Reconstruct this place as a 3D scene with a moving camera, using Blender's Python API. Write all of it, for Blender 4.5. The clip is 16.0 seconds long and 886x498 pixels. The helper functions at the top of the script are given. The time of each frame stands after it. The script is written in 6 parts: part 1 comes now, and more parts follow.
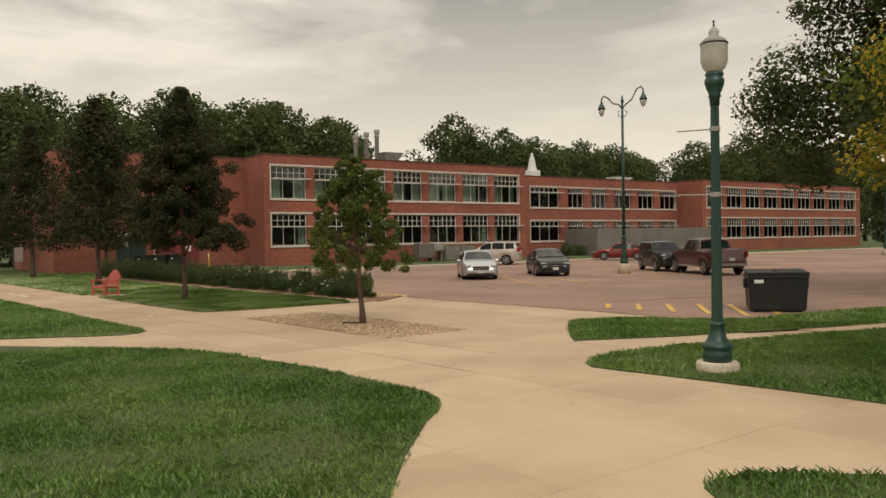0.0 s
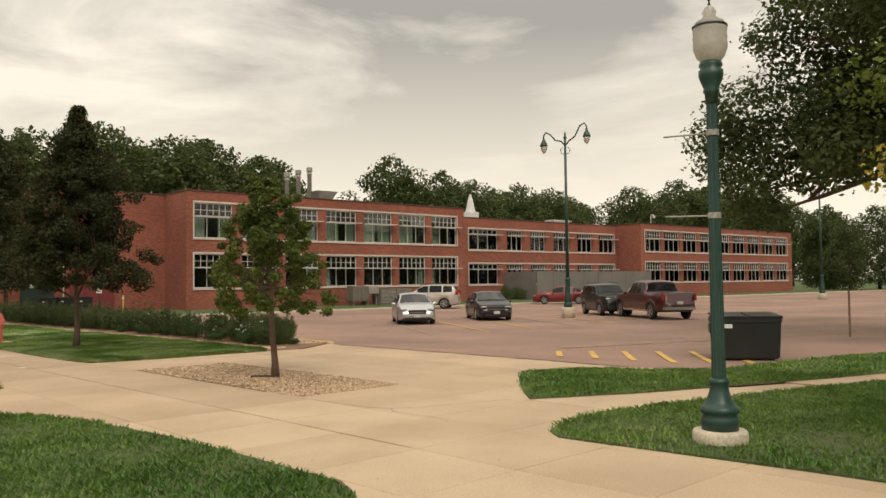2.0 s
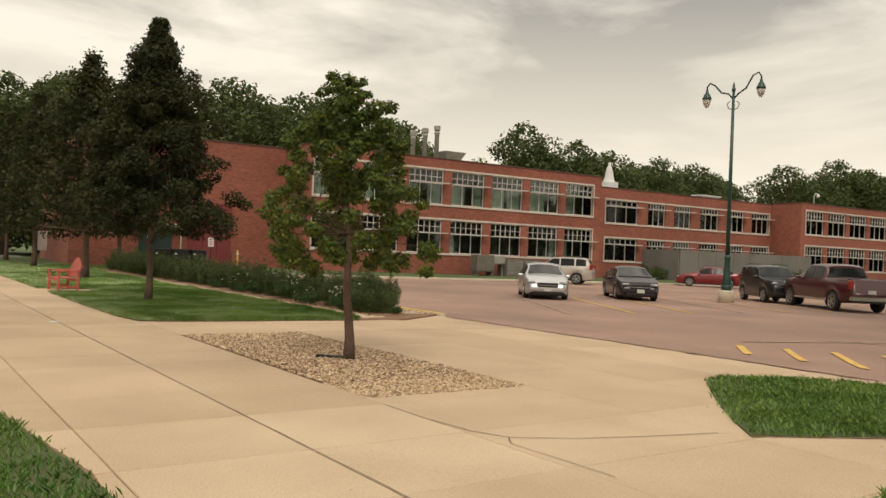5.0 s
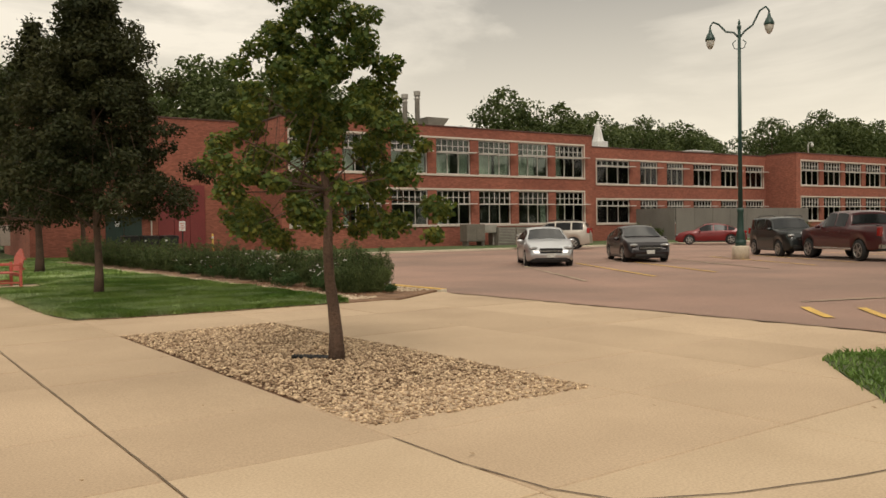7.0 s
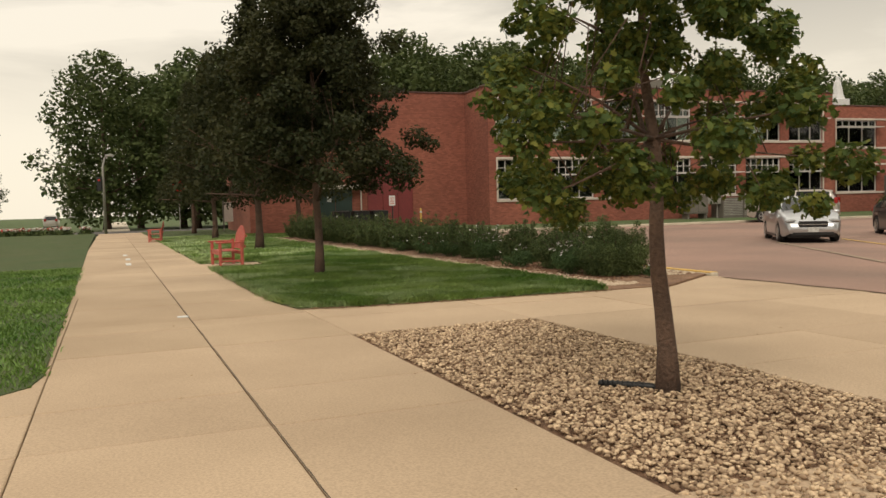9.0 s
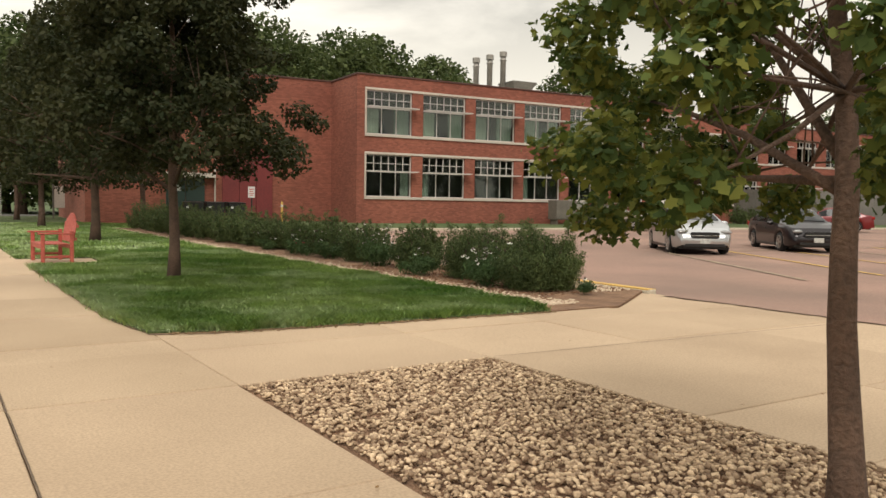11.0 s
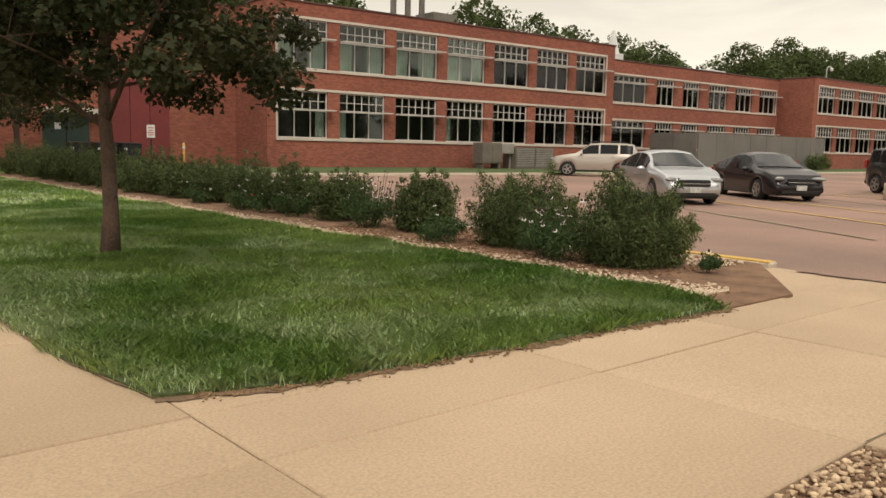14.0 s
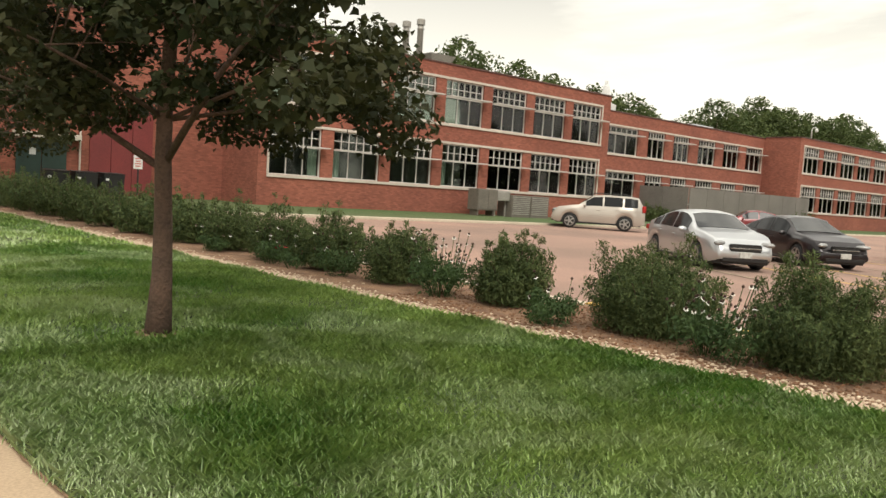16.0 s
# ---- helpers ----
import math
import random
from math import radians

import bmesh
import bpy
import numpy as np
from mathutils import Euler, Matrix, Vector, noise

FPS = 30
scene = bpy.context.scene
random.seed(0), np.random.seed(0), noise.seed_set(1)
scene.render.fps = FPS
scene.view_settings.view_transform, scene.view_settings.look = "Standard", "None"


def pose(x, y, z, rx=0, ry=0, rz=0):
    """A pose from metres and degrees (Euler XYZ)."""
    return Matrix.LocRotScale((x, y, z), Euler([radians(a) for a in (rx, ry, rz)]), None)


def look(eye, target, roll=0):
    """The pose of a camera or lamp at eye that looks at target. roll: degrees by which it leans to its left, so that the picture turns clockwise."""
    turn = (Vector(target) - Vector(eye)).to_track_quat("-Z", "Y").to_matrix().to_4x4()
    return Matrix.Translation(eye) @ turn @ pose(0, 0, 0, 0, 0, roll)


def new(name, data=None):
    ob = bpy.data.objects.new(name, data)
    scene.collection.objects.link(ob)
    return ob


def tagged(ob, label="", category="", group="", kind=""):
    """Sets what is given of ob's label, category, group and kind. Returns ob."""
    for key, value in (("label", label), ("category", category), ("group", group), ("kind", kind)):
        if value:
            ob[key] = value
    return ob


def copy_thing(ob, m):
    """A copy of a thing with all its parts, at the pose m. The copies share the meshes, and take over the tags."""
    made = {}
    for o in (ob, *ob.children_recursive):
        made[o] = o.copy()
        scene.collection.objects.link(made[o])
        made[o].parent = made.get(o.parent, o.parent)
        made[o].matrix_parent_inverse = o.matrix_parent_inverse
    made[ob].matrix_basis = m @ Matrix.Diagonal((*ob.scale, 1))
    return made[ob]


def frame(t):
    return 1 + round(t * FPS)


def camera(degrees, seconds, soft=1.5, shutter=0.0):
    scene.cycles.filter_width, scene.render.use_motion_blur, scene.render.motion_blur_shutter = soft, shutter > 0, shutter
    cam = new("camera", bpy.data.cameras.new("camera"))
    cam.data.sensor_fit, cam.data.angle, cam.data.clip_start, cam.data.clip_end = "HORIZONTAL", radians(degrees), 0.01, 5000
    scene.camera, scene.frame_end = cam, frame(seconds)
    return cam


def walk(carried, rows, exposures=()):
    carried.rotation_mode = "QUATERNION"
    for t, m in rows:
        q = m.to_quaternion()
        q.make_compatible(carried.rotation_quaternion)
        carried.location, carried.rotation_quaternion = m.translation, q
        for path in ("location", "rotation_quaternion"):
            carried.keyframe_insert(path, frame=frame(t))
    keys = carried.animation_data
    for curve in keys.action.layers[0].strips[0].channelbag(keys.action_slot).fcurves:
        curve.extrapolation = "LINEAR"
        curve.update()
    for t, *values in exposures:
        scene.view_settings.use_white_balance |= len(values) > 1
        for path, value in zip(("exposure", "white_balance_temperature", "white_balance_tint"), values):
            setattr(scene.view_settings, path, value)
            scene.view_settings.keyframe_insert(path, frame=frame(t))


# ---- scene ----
cam = camera(57.5, 16.0)
PATH = [
    (0, (-6.052, -14.534, 1.763), (-4.876, -12.916, 1.74), -0.9),
    (0.5, (-5.544, -14.018, 1.745), (-4.123, -12.61, 1.719), -2.2),
    (1, (-5.174, -13.59, 1.692), (-3.707, -12.23, 1.702), -3.5),
    (1.5, (-4.823, -13.08, 1.656), (-3.417, -11.658, 1.678), -1.5),
    (2, (-4.478, -12.597, 1.636), (-3.18, -11.078, 1.721), -0.7),
    (2.5, (-4.073, -12.066, 1.558), (-2.75, -10.568, 1.637), 1.0),
    (3, (-3.673, -11.592, 1.493), (-2.41, -10.042, 1.527), 0.3),
    (3.5, (-3.219, -11.035, 1.453), (-2.058, -9.406, 1.479), 0.4),
    (3.7, (-3.047, -10.809, 1.472), (-1.9, -9.172, 1.526), 0.6),
    (5.8, (-1.026, -7.802, 1.227), (-0.042, -6.06, 1.214), 2.1),
    (6, (-0.889, -7.562, 1.205), (0.086, -5.817, 1.287), 1.2),
    (6.5, (-0.736, -7.188, 1.208), (0.347, -5.516, 1.035), -0.3),
    (7, (-0.612, -6.576, 1.199), (0.465, -4.892, 1.151), -0.9),
    (7.5, (-0.489, -5.941, 1.183), (0.446, -4.173, 1.218), -1.3),
    (8, (-0.435, -5.326, 1.172), (0.244, -3.446, 1.106), -1.6),
    (8.2, (-0.423, -5.069, 1.198), (0.141, -3.152, 1.112), -2.0),
    (10.3, (-0.211, -2.422, 1.16), (0.606, -0.603, 1.003), -0.4),
    (10.5, (-0.175, -2.17, 1.137), (0.615, -0.341, 0.961), -0.6),
    (11, (-0.097, -1.516, 1.167), (0.883, 0.223, 1.057), 0.9),
    (11.5, (-0.094, -0.962, 1.206), (1.026, 0.695, 1.203), 0.2),
    (12, (-0.001, -0.237, 1.146), (1.285, 1.295, 1.144), 0.6),
    (12.5, (-0.175, 0.234, 1.249), (1.19, 1.695, 1.19), 0.4),
    (13, (-0.175, 0.836, 1.265), (1.198, 2.283, 1.118), 1.3),
    (13.5, (-0.047, 1.586, 1.232), (1.268, 3.09, 1.146), -1.9),
    (14, (-0.04, 2.211, 1.157), (1.173, 3.782, 0.91), 1.2),
    (14.5, (0.013, 2.871, 1.192), (1.174, 4.474, 0.913), 2.1),
    (15, (-0.03, 3.439, 1.26), (1.104, 5.076, 1.072), 0.9),
    (15.5, (0.032, 4.106, 1.298), (1.233, 5.701, 1.171), 1.0),
    (16, (-0.089, 4.632, 1.286), (1.201, 6.154, 1.142), 3.8),
]
EXPOSURES = [(0.0, -0.1, 6700, 12), (0.6, 0.15, 6700, 12), (2.5, 0.12, 6700, 12), (3.5, 0.14, 6700, 12), (6.5, 0.05, 6750, 12), (8.2, -0.03, 6750, 12), (9.5, 0.18, 6700, 12), (10.5, 0.36, 6600, 12), (11.5, 0.36, 6250, 11), (12.5, 0.15, 6800, 13), (13.5, 0.13, 6750, 13), (14.8, 0.57, 6400, 11), (16.0, 0.66, 6350, 10)]
walk(cam, [(t, look(eye, target, roll)) for t, eye, target, roll in PATH], EXPOSURES)

# ---- light ----
def build_world():
    w = bpy.data.worlds.new("world")
    scene.world = w
    w.use_nodes = True
    n, l = w.node_tree.nodes, w.node_tree.links
    n.clear()
    out = n.new("ShaderNodeOutputWorld")
    bg = n.new("ShaderNodeBackground")
    bg.inputs["Strength"].default_value = 0.1
    sky = n.new("ShaderNodeTexSky")
    sky.sky_type = "NISHITA"
    sky.sun_disc = False
    sky.sun_elevation, sky.sun_rotation = radians(48), radians(150)
    tc = n.new("ShaderNodeTexCoord")
    mp = n.new("ShaderNodeMapping")
    mp.inputs["Scale"].default_value = (1.0, 1.0, 3.4)
    n1 = n.new("ShaderNodeTexNoise")
    n1.inputs["Scale"].default_value, n1.inputs["Detail"].default_value, n1.inputs["Roughness"].default_value = 2.3, 8, 0.56
    n1.inputs["Distortion"].default_value = 0.5
    r = n.new("ShaderNodeValToRGB")
    r.color_ramp.elements[0].position, r.color_ramp.elements[0].color = 0.40, SKY_DARK
    r.color_ramp.elements[1].position, r.color_ramp.elements[1].color = 0.60, SKY_LIGHT
    sep = n.new("ShaderNodeSeparateXYZ")
    hz = n.new("ShaderNodeMapRange")
    hz.inputs["From Min"].default_value, hz.inputs["From Max"].default_value = 0.08, 0.3
    hm = n.new("ShaderNodeMix")
    hm.data_type = "RGBA"
    hm.inputs[6].default_value = SKY_LOW
    up = n.new("ShaderNodeMix")
    up.data_type = "RGBA"
    up.inputs["Factor"].default_value = 0.94
    l.new(tc.outputs["Generated"], mp.inputs["Vector"])
    l.new(mp.outputs["Vector"], n1.inputs["Vector"])
    l.new(n1.outputs["Fac"], r.inputs["Fac"])
    l.new(tc.outputs["Generated"], sep.inputs[0])
    l.new(sep.outputs["Z"], hz.inputs["Value"])
    l.new(hz.outputs["Result"], hm.inputs["Factor"])
    l.new(r.outputs["Color"], hm.inputs[7])
    l.new(sky.outputs["Color"], up.inputs[6])
    zr = n.new("ShaderNodeMapRange")
    zr.inputs["From Min"].default_value, zr.inputs["From Max"].default_value = 0.42, 0.85
    zr.inputs["To Min"].default_value, zr.inputs["To Max"].default_value = 1.0, 2.0
    l.new(sep.outputs["Z"], zr.inputs["Value"])
    zm = n.new("ShaderNodeVectorMath")
    zm.operation = "SCALE"
    l.new(hm.outputs[2], zm.inputs[0])
    l.new(zr.outputs["Result"], zm.inputs["Scale"])
    l.new(zm.outputs["Vector"], up.inputs[7])
    l.new(up.outputs[2], bg.inputs["Color"])
    l.new(bg.outputs["Background"], out.inputs["Surface"])


SKY_DARK, SKY_LIGHT, SKY_LOW = (4.0, 3.85, 3.4, 1), (9.7, 9.1, 7.75, 1), (9.5, 8.8, 7.15, 1)
build_world()
sun = new("sun", bpy.data.lights.new("sun", "SUN"))
sun.data.energy, sun.data.angle, sun.data.color = 1.5, radians(25), (1.0, 0.93, 0.82)
sun.matrix_world = look((0, 0, 60), (30, 52, 0))


# ---- materials ----
def mat(name, a, b=None, rough=0.8, metal=0.0, big=0.6, fine=25.0, bump=0.3, dist=0.01, spec=0.5, rnd=0.0, isl=False, mottling=0.35, coat=0.0, sheer=0.0, world=False):
    """A surface that varies between two colours at two scales, with fine relief."""
    m = bpy.data.materials.new(name)
    m.use_nodes = True
    n, l = m.node_tree.nodes, m.node_tree.links
    p = n["Principled BSDF"]
    p.inputs["Roughness"].default_value, p.inputs["Metallic"].default_value = rough, metal
    p.inputs["Specular IOR Level"].default_value = spec
    p.inputs["Coat Weight"].default_value = coat
    p.inputs["Coat Roughness"].default_value = 0.06
    b = b or tuple(c * 0.8 for c in a)
    tc = n.new("ShaderNodeTexCoord")
    n1, n2 = n.new("ShaderNodeTexNoise"), n.new("ShaderNodeTexNoise")
    n1.inputs["Scale"].default_value, n1.inputs["Detail"].default_value = big, 5
    n2.inputs["Scale"].default_value, n2.inputs["Detail"].default_value = fine, 4
    place = n.new("ShaderNodeNewGeometry").outputs["Position"] if world else tc.outputs["Object"]
    for k in (n1, n2):
        l.new(place, k.inputs["Vector"])
    mr = n.new("ShaderNodeMapRange")
    mr.inputs["From Min"].default_value, mr.inputs["From Max"].default_value = 0.35, 0.65
    l.new(n1.outputs["Fac"], mr.inputs["Value"])
    fac = mr.outputs["Result"]
    if isl or rnd:
        src = n.new("ShaderNodeNewGeometry").outputs["Random Per Island"] if isl else n.new("ShaderNodeObjectInfo").outputs["Random"]
        mx0 = n.new("ShaderNodeMix")
        mx0.inputs["Factor"].default_value = rnd if rnd else 0.75
        l.new(fac, mx0.inputs[2])
        l.new(src, mx0.inputs[3])
        fac = mx0.outputs[0]
    mx = n.new("ShaderNodeMix")
    mx.data_type = "RGBA"
    mx.inputs[6].default_value, mx.inputs[7].default_value = (*a, 1), (*b, 1)
    l.new(fac, mx.inputs["Factor"])
    m2 = n.new("ShaderNodeMix")
    m2.data_type, m2.blend_type = "RGBA", "MULTIPLY"
    m2.inputs["Factor"].default_value = mottling
    l.new(mx.outputs[2], m2.inputs[6])
    mr2 = n.new("ShaderNodeMapRange")
    mr2.inputs["From Min"].default_value, mr2.inputs["From Max"].default_value = 0.3, 0.62
    l.new(n2.outputs["Fac"], mr2.inputs["Value"])
    l.new(mr2.outputs["Result"], m2.inputs[7])
    l.new(m2.outputs[2], p.inputs["Base Color"])
    if bump:
        bp = n.new("ShaderNodeBump")
        bp.inputs["Strength"].default_value, bp.inputs["Distance"].default_value = bump, dist
        l.new(n2.outputs["Fac"], bp.inputs["Height"])
        l.new(bp.outputs["Normal"], p.inputs["Normal"])
    if sheer:
        tr = n.new("ShaderNodeBsdfTranslucent")
        l.new(m2.outputs[2], tr.inputs["Color"])
        ms = n.new("ShaderNodeMixShader")
        ms.inputs["Fac"].default_value = sheer
        l.new(p.outputs["BSDF"], ms.inputs[1])
        l.new(tr.outputs["BSDF"], ms.inputs[2])
        l.new(ms.outputs["Shader"], n["Material Output"].inputs["Surface"])
    return m


def brick_mat(name, a, b, mortar, plane="xz"):
    m = mat(name, a, b, rough=0.9, big=0.25, fine=30, bump=0.2, mottling=0.25)
    n, l = m.node_tree.nodes, m.node_tree.links
    p = n["Principled BSDF"]
    base = p.inputs["Base Color"].links[0].from_socket
    tc = n.new("ShaderNodeTexCoord")
    sx, cx = n.new("ShaderNodeSeparateXYZ"), n.new("ShaderNodeCombineXYZ")
    ad = n.new("ShaderNodeMath")
    l.new(tc.outputs["Object"], sx.inputs[0])
    l.new(sx.outputs["X"], ad.inputs[0])
    l.new(sx.outputs["Y"], ad.inputs[1])
    l.new(ad.outputs[0], cx.inputs["X"])
    l.new(sx.outputs["Z"], cx.inputs["Y"])
    br = n.new("ShaderNodeTexBrick")
    br.inputs["Scale"].default_value = 1.0
    br.inputs["Brick Width"].default_value, br.inputs["Row Height"].default_value, br.inputs["Mortar Size"].default_value = 0.21, 0.075, 0.006
    br.inputs["Color1"].default_value, br.inputs["Color2"].default_value, br.inputs["Mortar"].default_value = (1, 1, 1, 1), (0.62, 0.6, 0.6, 1), (*mortar, 1)
    l.new(cx.outputs[0], br.inputs["Vector"])
    mx = n.new("ShaderNodeMix")
    mx.data_type, mx.blend_type = "RGBA", "MULTIPLY"
    mx.inputs["Factor"].default_value = 1
    l.new(base, mx.inputs[6])
    l.new(br.outputs["Color"], mx.inputs[7])
    l.new(mx.outputs[2], p.inputs["Base Color"])
    return m


def glass_mat(name, tint, rough=0.02):
    m = bpy.data.materials.new(name)
    m.use_nodes = True
    n, l = m.node_tree.nodes, m.node_tree.links
    n.remove(n["Principled BSDF"])
    g, t, mx, fr = n.new("ShaderNodeBsdfGlossy"), n.new("ShaderNodeBsdfTransparent"), n.new("ShaderNodeMixShader"), n.new("ShaderNodeFresnel")
    g.inputs["Roughness"].default_value = rough
    t.inputs["Color"].default_value = (*tint, 1)
    fr.inputs["IOR"].default_value = 1.52
    l.new(fr.outputs["Fac"], mx.inputs["Fac"])
    l.new(t.outputs["BSDF"], mx.inputs[1])
    l.new(g.outputs["BSDF"], mx.inputs[2])
    l.new(mx.outputs["Shader"], n["Material Output"].inputs["Surface"])
    return m


M_CONC = mat("concrete_slab", (0.38, 0.275, 0.178), (0.535, 0.398, 0.265), rough=0.9, big=0.5, fine=70, bump=0.025, dist=0.002, rnd=0.45, mottling=0.24, world=True)
M_CONC_NEW = mat("newer_concrete_slab", (0.42, 0.31, 0.20), (0.565, 0.435, 0.295), rough=0.9, big=0.6, fine=70, bump=0.025, dist=0.002, rnd=0.4, mottling=0.2, world=True)
M_CONC_OLD = mat("browned_concrete_slab", (0.345, 0.248, 0.155), (0.49, 0.365, 0.242), rough=0.9, big=0.4, fine=70, bump=0.025, dist=0.002, rnd=0.3, mottling=0.26, world=True)
M_JOINT = mat("joint_dirt", (0.17, 0.13, 0.088), rough=1.0)
M_ASPH = mat("worn_asphalt", (0.34, 0.21, 0.16), (0.23, 0.15, 0.115), rough=0.93, big=0.22, fine=45, bump=0.5, dist=0.006, mottling=0.3)
M_SOIL = mat("lawn_soil", (0.075, 0.09, 0.028), (0.05, 0.085, 0.02), rough=1.0, big=0.5, fine=40, bump=0.8, dist=0.03)
M_FARGRASS = mat("far_grass", (0.06, 0.11, 0.026), (0.085, 0.105, 0.035), rough=1.0, big=0.15, fine=9, bump=0.6, dist=0.05)
M_BLADE = mat("grass_blade", (0.078, 0.215, 0.02), (0.45, 0.585, 0.165), rough=0.45, big=0.45, fine=3, bump=0, rnd=0.4, isl=True, mottling=0.32, sheer=0.3)


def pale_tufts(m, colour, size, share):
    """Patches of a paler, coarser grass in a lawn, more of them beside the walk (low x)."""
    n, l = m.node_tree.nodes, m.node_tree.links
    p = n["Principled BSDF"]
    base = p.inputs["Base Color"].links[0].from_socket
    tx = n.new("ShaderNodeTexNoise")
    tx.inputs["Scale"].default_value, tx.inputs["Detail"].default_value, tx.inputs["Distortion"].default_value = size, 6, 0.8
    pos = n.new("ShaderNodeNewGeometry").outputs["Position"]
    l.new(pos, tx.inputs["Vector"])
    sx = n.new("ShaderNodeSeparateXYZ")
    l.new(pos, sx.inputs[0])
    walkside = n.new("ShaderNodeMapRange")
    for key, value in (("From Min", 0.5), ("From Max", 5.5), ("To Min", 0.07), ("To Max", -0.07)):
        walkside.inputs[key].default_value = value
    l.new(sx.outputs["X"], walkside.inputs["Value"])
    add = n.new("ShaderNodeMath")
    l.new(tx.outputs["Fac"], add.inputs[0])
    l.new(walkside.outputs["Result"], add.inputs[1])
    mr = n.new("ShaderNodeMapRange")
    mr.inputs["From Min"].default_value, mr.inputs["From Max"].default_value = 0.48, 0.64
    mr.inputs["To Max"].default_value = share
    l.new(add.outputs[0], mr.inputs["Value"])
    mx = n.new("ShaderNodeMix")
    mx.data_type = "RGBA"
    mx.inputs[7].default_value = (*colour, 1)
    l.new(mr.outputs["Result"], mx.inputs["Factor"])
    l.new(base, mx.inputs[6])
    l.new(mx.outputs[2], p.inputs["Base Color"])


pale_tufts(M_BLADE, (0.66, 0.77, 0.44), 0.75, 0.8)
M_BLADE_FINE = mat("fine_lawn_blade", (0.05, 0.165, 0.016), (0.32, 0.47, 0.11), rough=0.5, big=0.35, fine=3, bump=0, rnd=0.35, isl=True, mottling=0.32, sheer=0.3)
M_MULCH = mat("bark_mulch", (0.30, 0.175, 0.10), (0.18, 0.10, 0.058), rough=1.0, big=3.5, fine=60, bump=0.9, dist=0.03)
M_BRICK = brick_mat("red_brick", (0.345, 0.122, 0.08), (0.27, 0.092, 0.062), (0.85, 0.75, 0.62))
M_STONE = mat("pale_limestone", (0.56, 0.50, 0.43), (0.48, 0.42, 0.36), rough=0.85, fine=20, mottling=0.2)
M_FRAME = mat("painted_window_frame", (0.60, 0.57, 0.53), rough=0.5, bump=0, mottling=0.1)
M_DARKMETAL = mat("dark_coping_metal", (0.09, 0.035, 0.025), rough=0.5, bump=0, mottling=0.2)
M_ROOF = mat("roof_membrane", (0.3, 0.28, 0.25), rough=0.9)
M_INT = mat("dim_interior", (0.24, 0.24, 0.23), rough=0.9)
M_CURTAIN = mat("pale_curtain", (0.60, 0.66, 0.55), (0.36, 0.43, 0.37), rough=0.95, rnd=0.8, bump=0)
M_GLASS = glass_mat("window_glass", (0.72, 0.78, 0.74))
M_GREEN = mat("dark_green_paint", (0.012, 0.045, 0.036), (0.018, 0.055, 0.042), rough=0.42, big=3, fine=40, bump=0.1, dist=0.002, mottling=0.3)
M_BARK = mat("tree_bark", (0.14, 0.085, 0.058), (0.095, 0.06, 0.043), rough=1.0, big=4, fine=45, bump=0.9, dist=0.02)
M_GREY = mat("weathered_grey_panel", (0.19, 0.175, 0.155), rough=0.7, big=0.6, bump=0.1)
M_GREYL = mat("light_grey_metal", (0.38, 0.36, 0.32), rough=0.5, metal=0.3, big=2, bump=0.05)
M_BLACK = mat("black_plastic", (0.008, 0.008, 0.008), rough=0.5, big=3, fine=60, bump=0.15, dist=0.003)
M_YELLOW = mat("yellow_road_paint", (0.72, 0.46, 0.10), (0.58, 0.36, 0.10), rough=0.85, big=3, fine=30, mottling=0.4, bump=0.1)
M_PALEPAINT = mat("faded_road_paint", (0.42, 0.33, 0.22), (0.30, 0.22, 0.16), rough=0.9, big=2, fine=25, mottling=0.5, bump=0.1)
M_KERB = mat("kerb_concrete", (0.60, 0.52, 0.40), rough=0.9, big=1, fine=30)
M_RED = mat("faded_red_wood_paint", (0.50, 0.11, 0.08), (0.42, 0.09, 0.065), rough=0.55, big=4, bump=0.1)


def leaf_mat(name, a, b):
    return mat(name, a, b, rough=0.7, big=0.5, fine=6, bump=0, spec=0.25, rnd=0.55, isl=True, mottling=0.15, sheer=0.35)


M_LEAF_MAPLE = leaf_mat("dark_maple_leaf", (0.017, 0.028, 0.009), (0.060, 0.058, 0.020))
M_LEAF_BED = leaf_mat("young_maple_leaf", (0.055, 0.098, 0.018), (0.23, 0.225, 0.042))
M_LEAF_FAR = leaf_mat("far_crown_leaf", (0.04, 0.066, 0.02), (0.115, 0.138, 0.044))
M_LEAF_YEL = leaf_mat("turning_leaf", (0.58, 0.40, 0.04), (0.32, 0.30, 0.05))
M_LEAF_LIME = leaf_mat("light_maple_leaf", (0.05, 0.095, 0.016), (0.20, 0.23, 0.04))
M_LEAF_MID = leaf_mat("mid_crown_leaf", (0.036, 0.068, 0.017), (0.10, 0.14, 0.034))
M_LEAF_BUSH = leaf_mat("shrub_leaf", (0.022, 0.045, 0.015), (0.15, 0.185, 0.062))


# ---- building helpers ----
def obj(name, bm, material, parent=None, smooth=False):
    me = bpy.data.meshes.new(name)
    bm.normal_update()
    bm.to_mesh(me)
    bm.free()
    if smooth:
        me.polygons.foreach_set("use_smooth", [True] * len(me.polygons))
    for m in (material if isinstance(material, (list, tuple)) else [material]):
        me.materials.append(m)
    ob = new(name, me)
    ob.parent = parent
    return ob


def part(name, bm, material, parent, label="", smooth=False):
    ob = obj(name, bm, material, parent, smooth)
    return tagged(ob, label) if label else ob


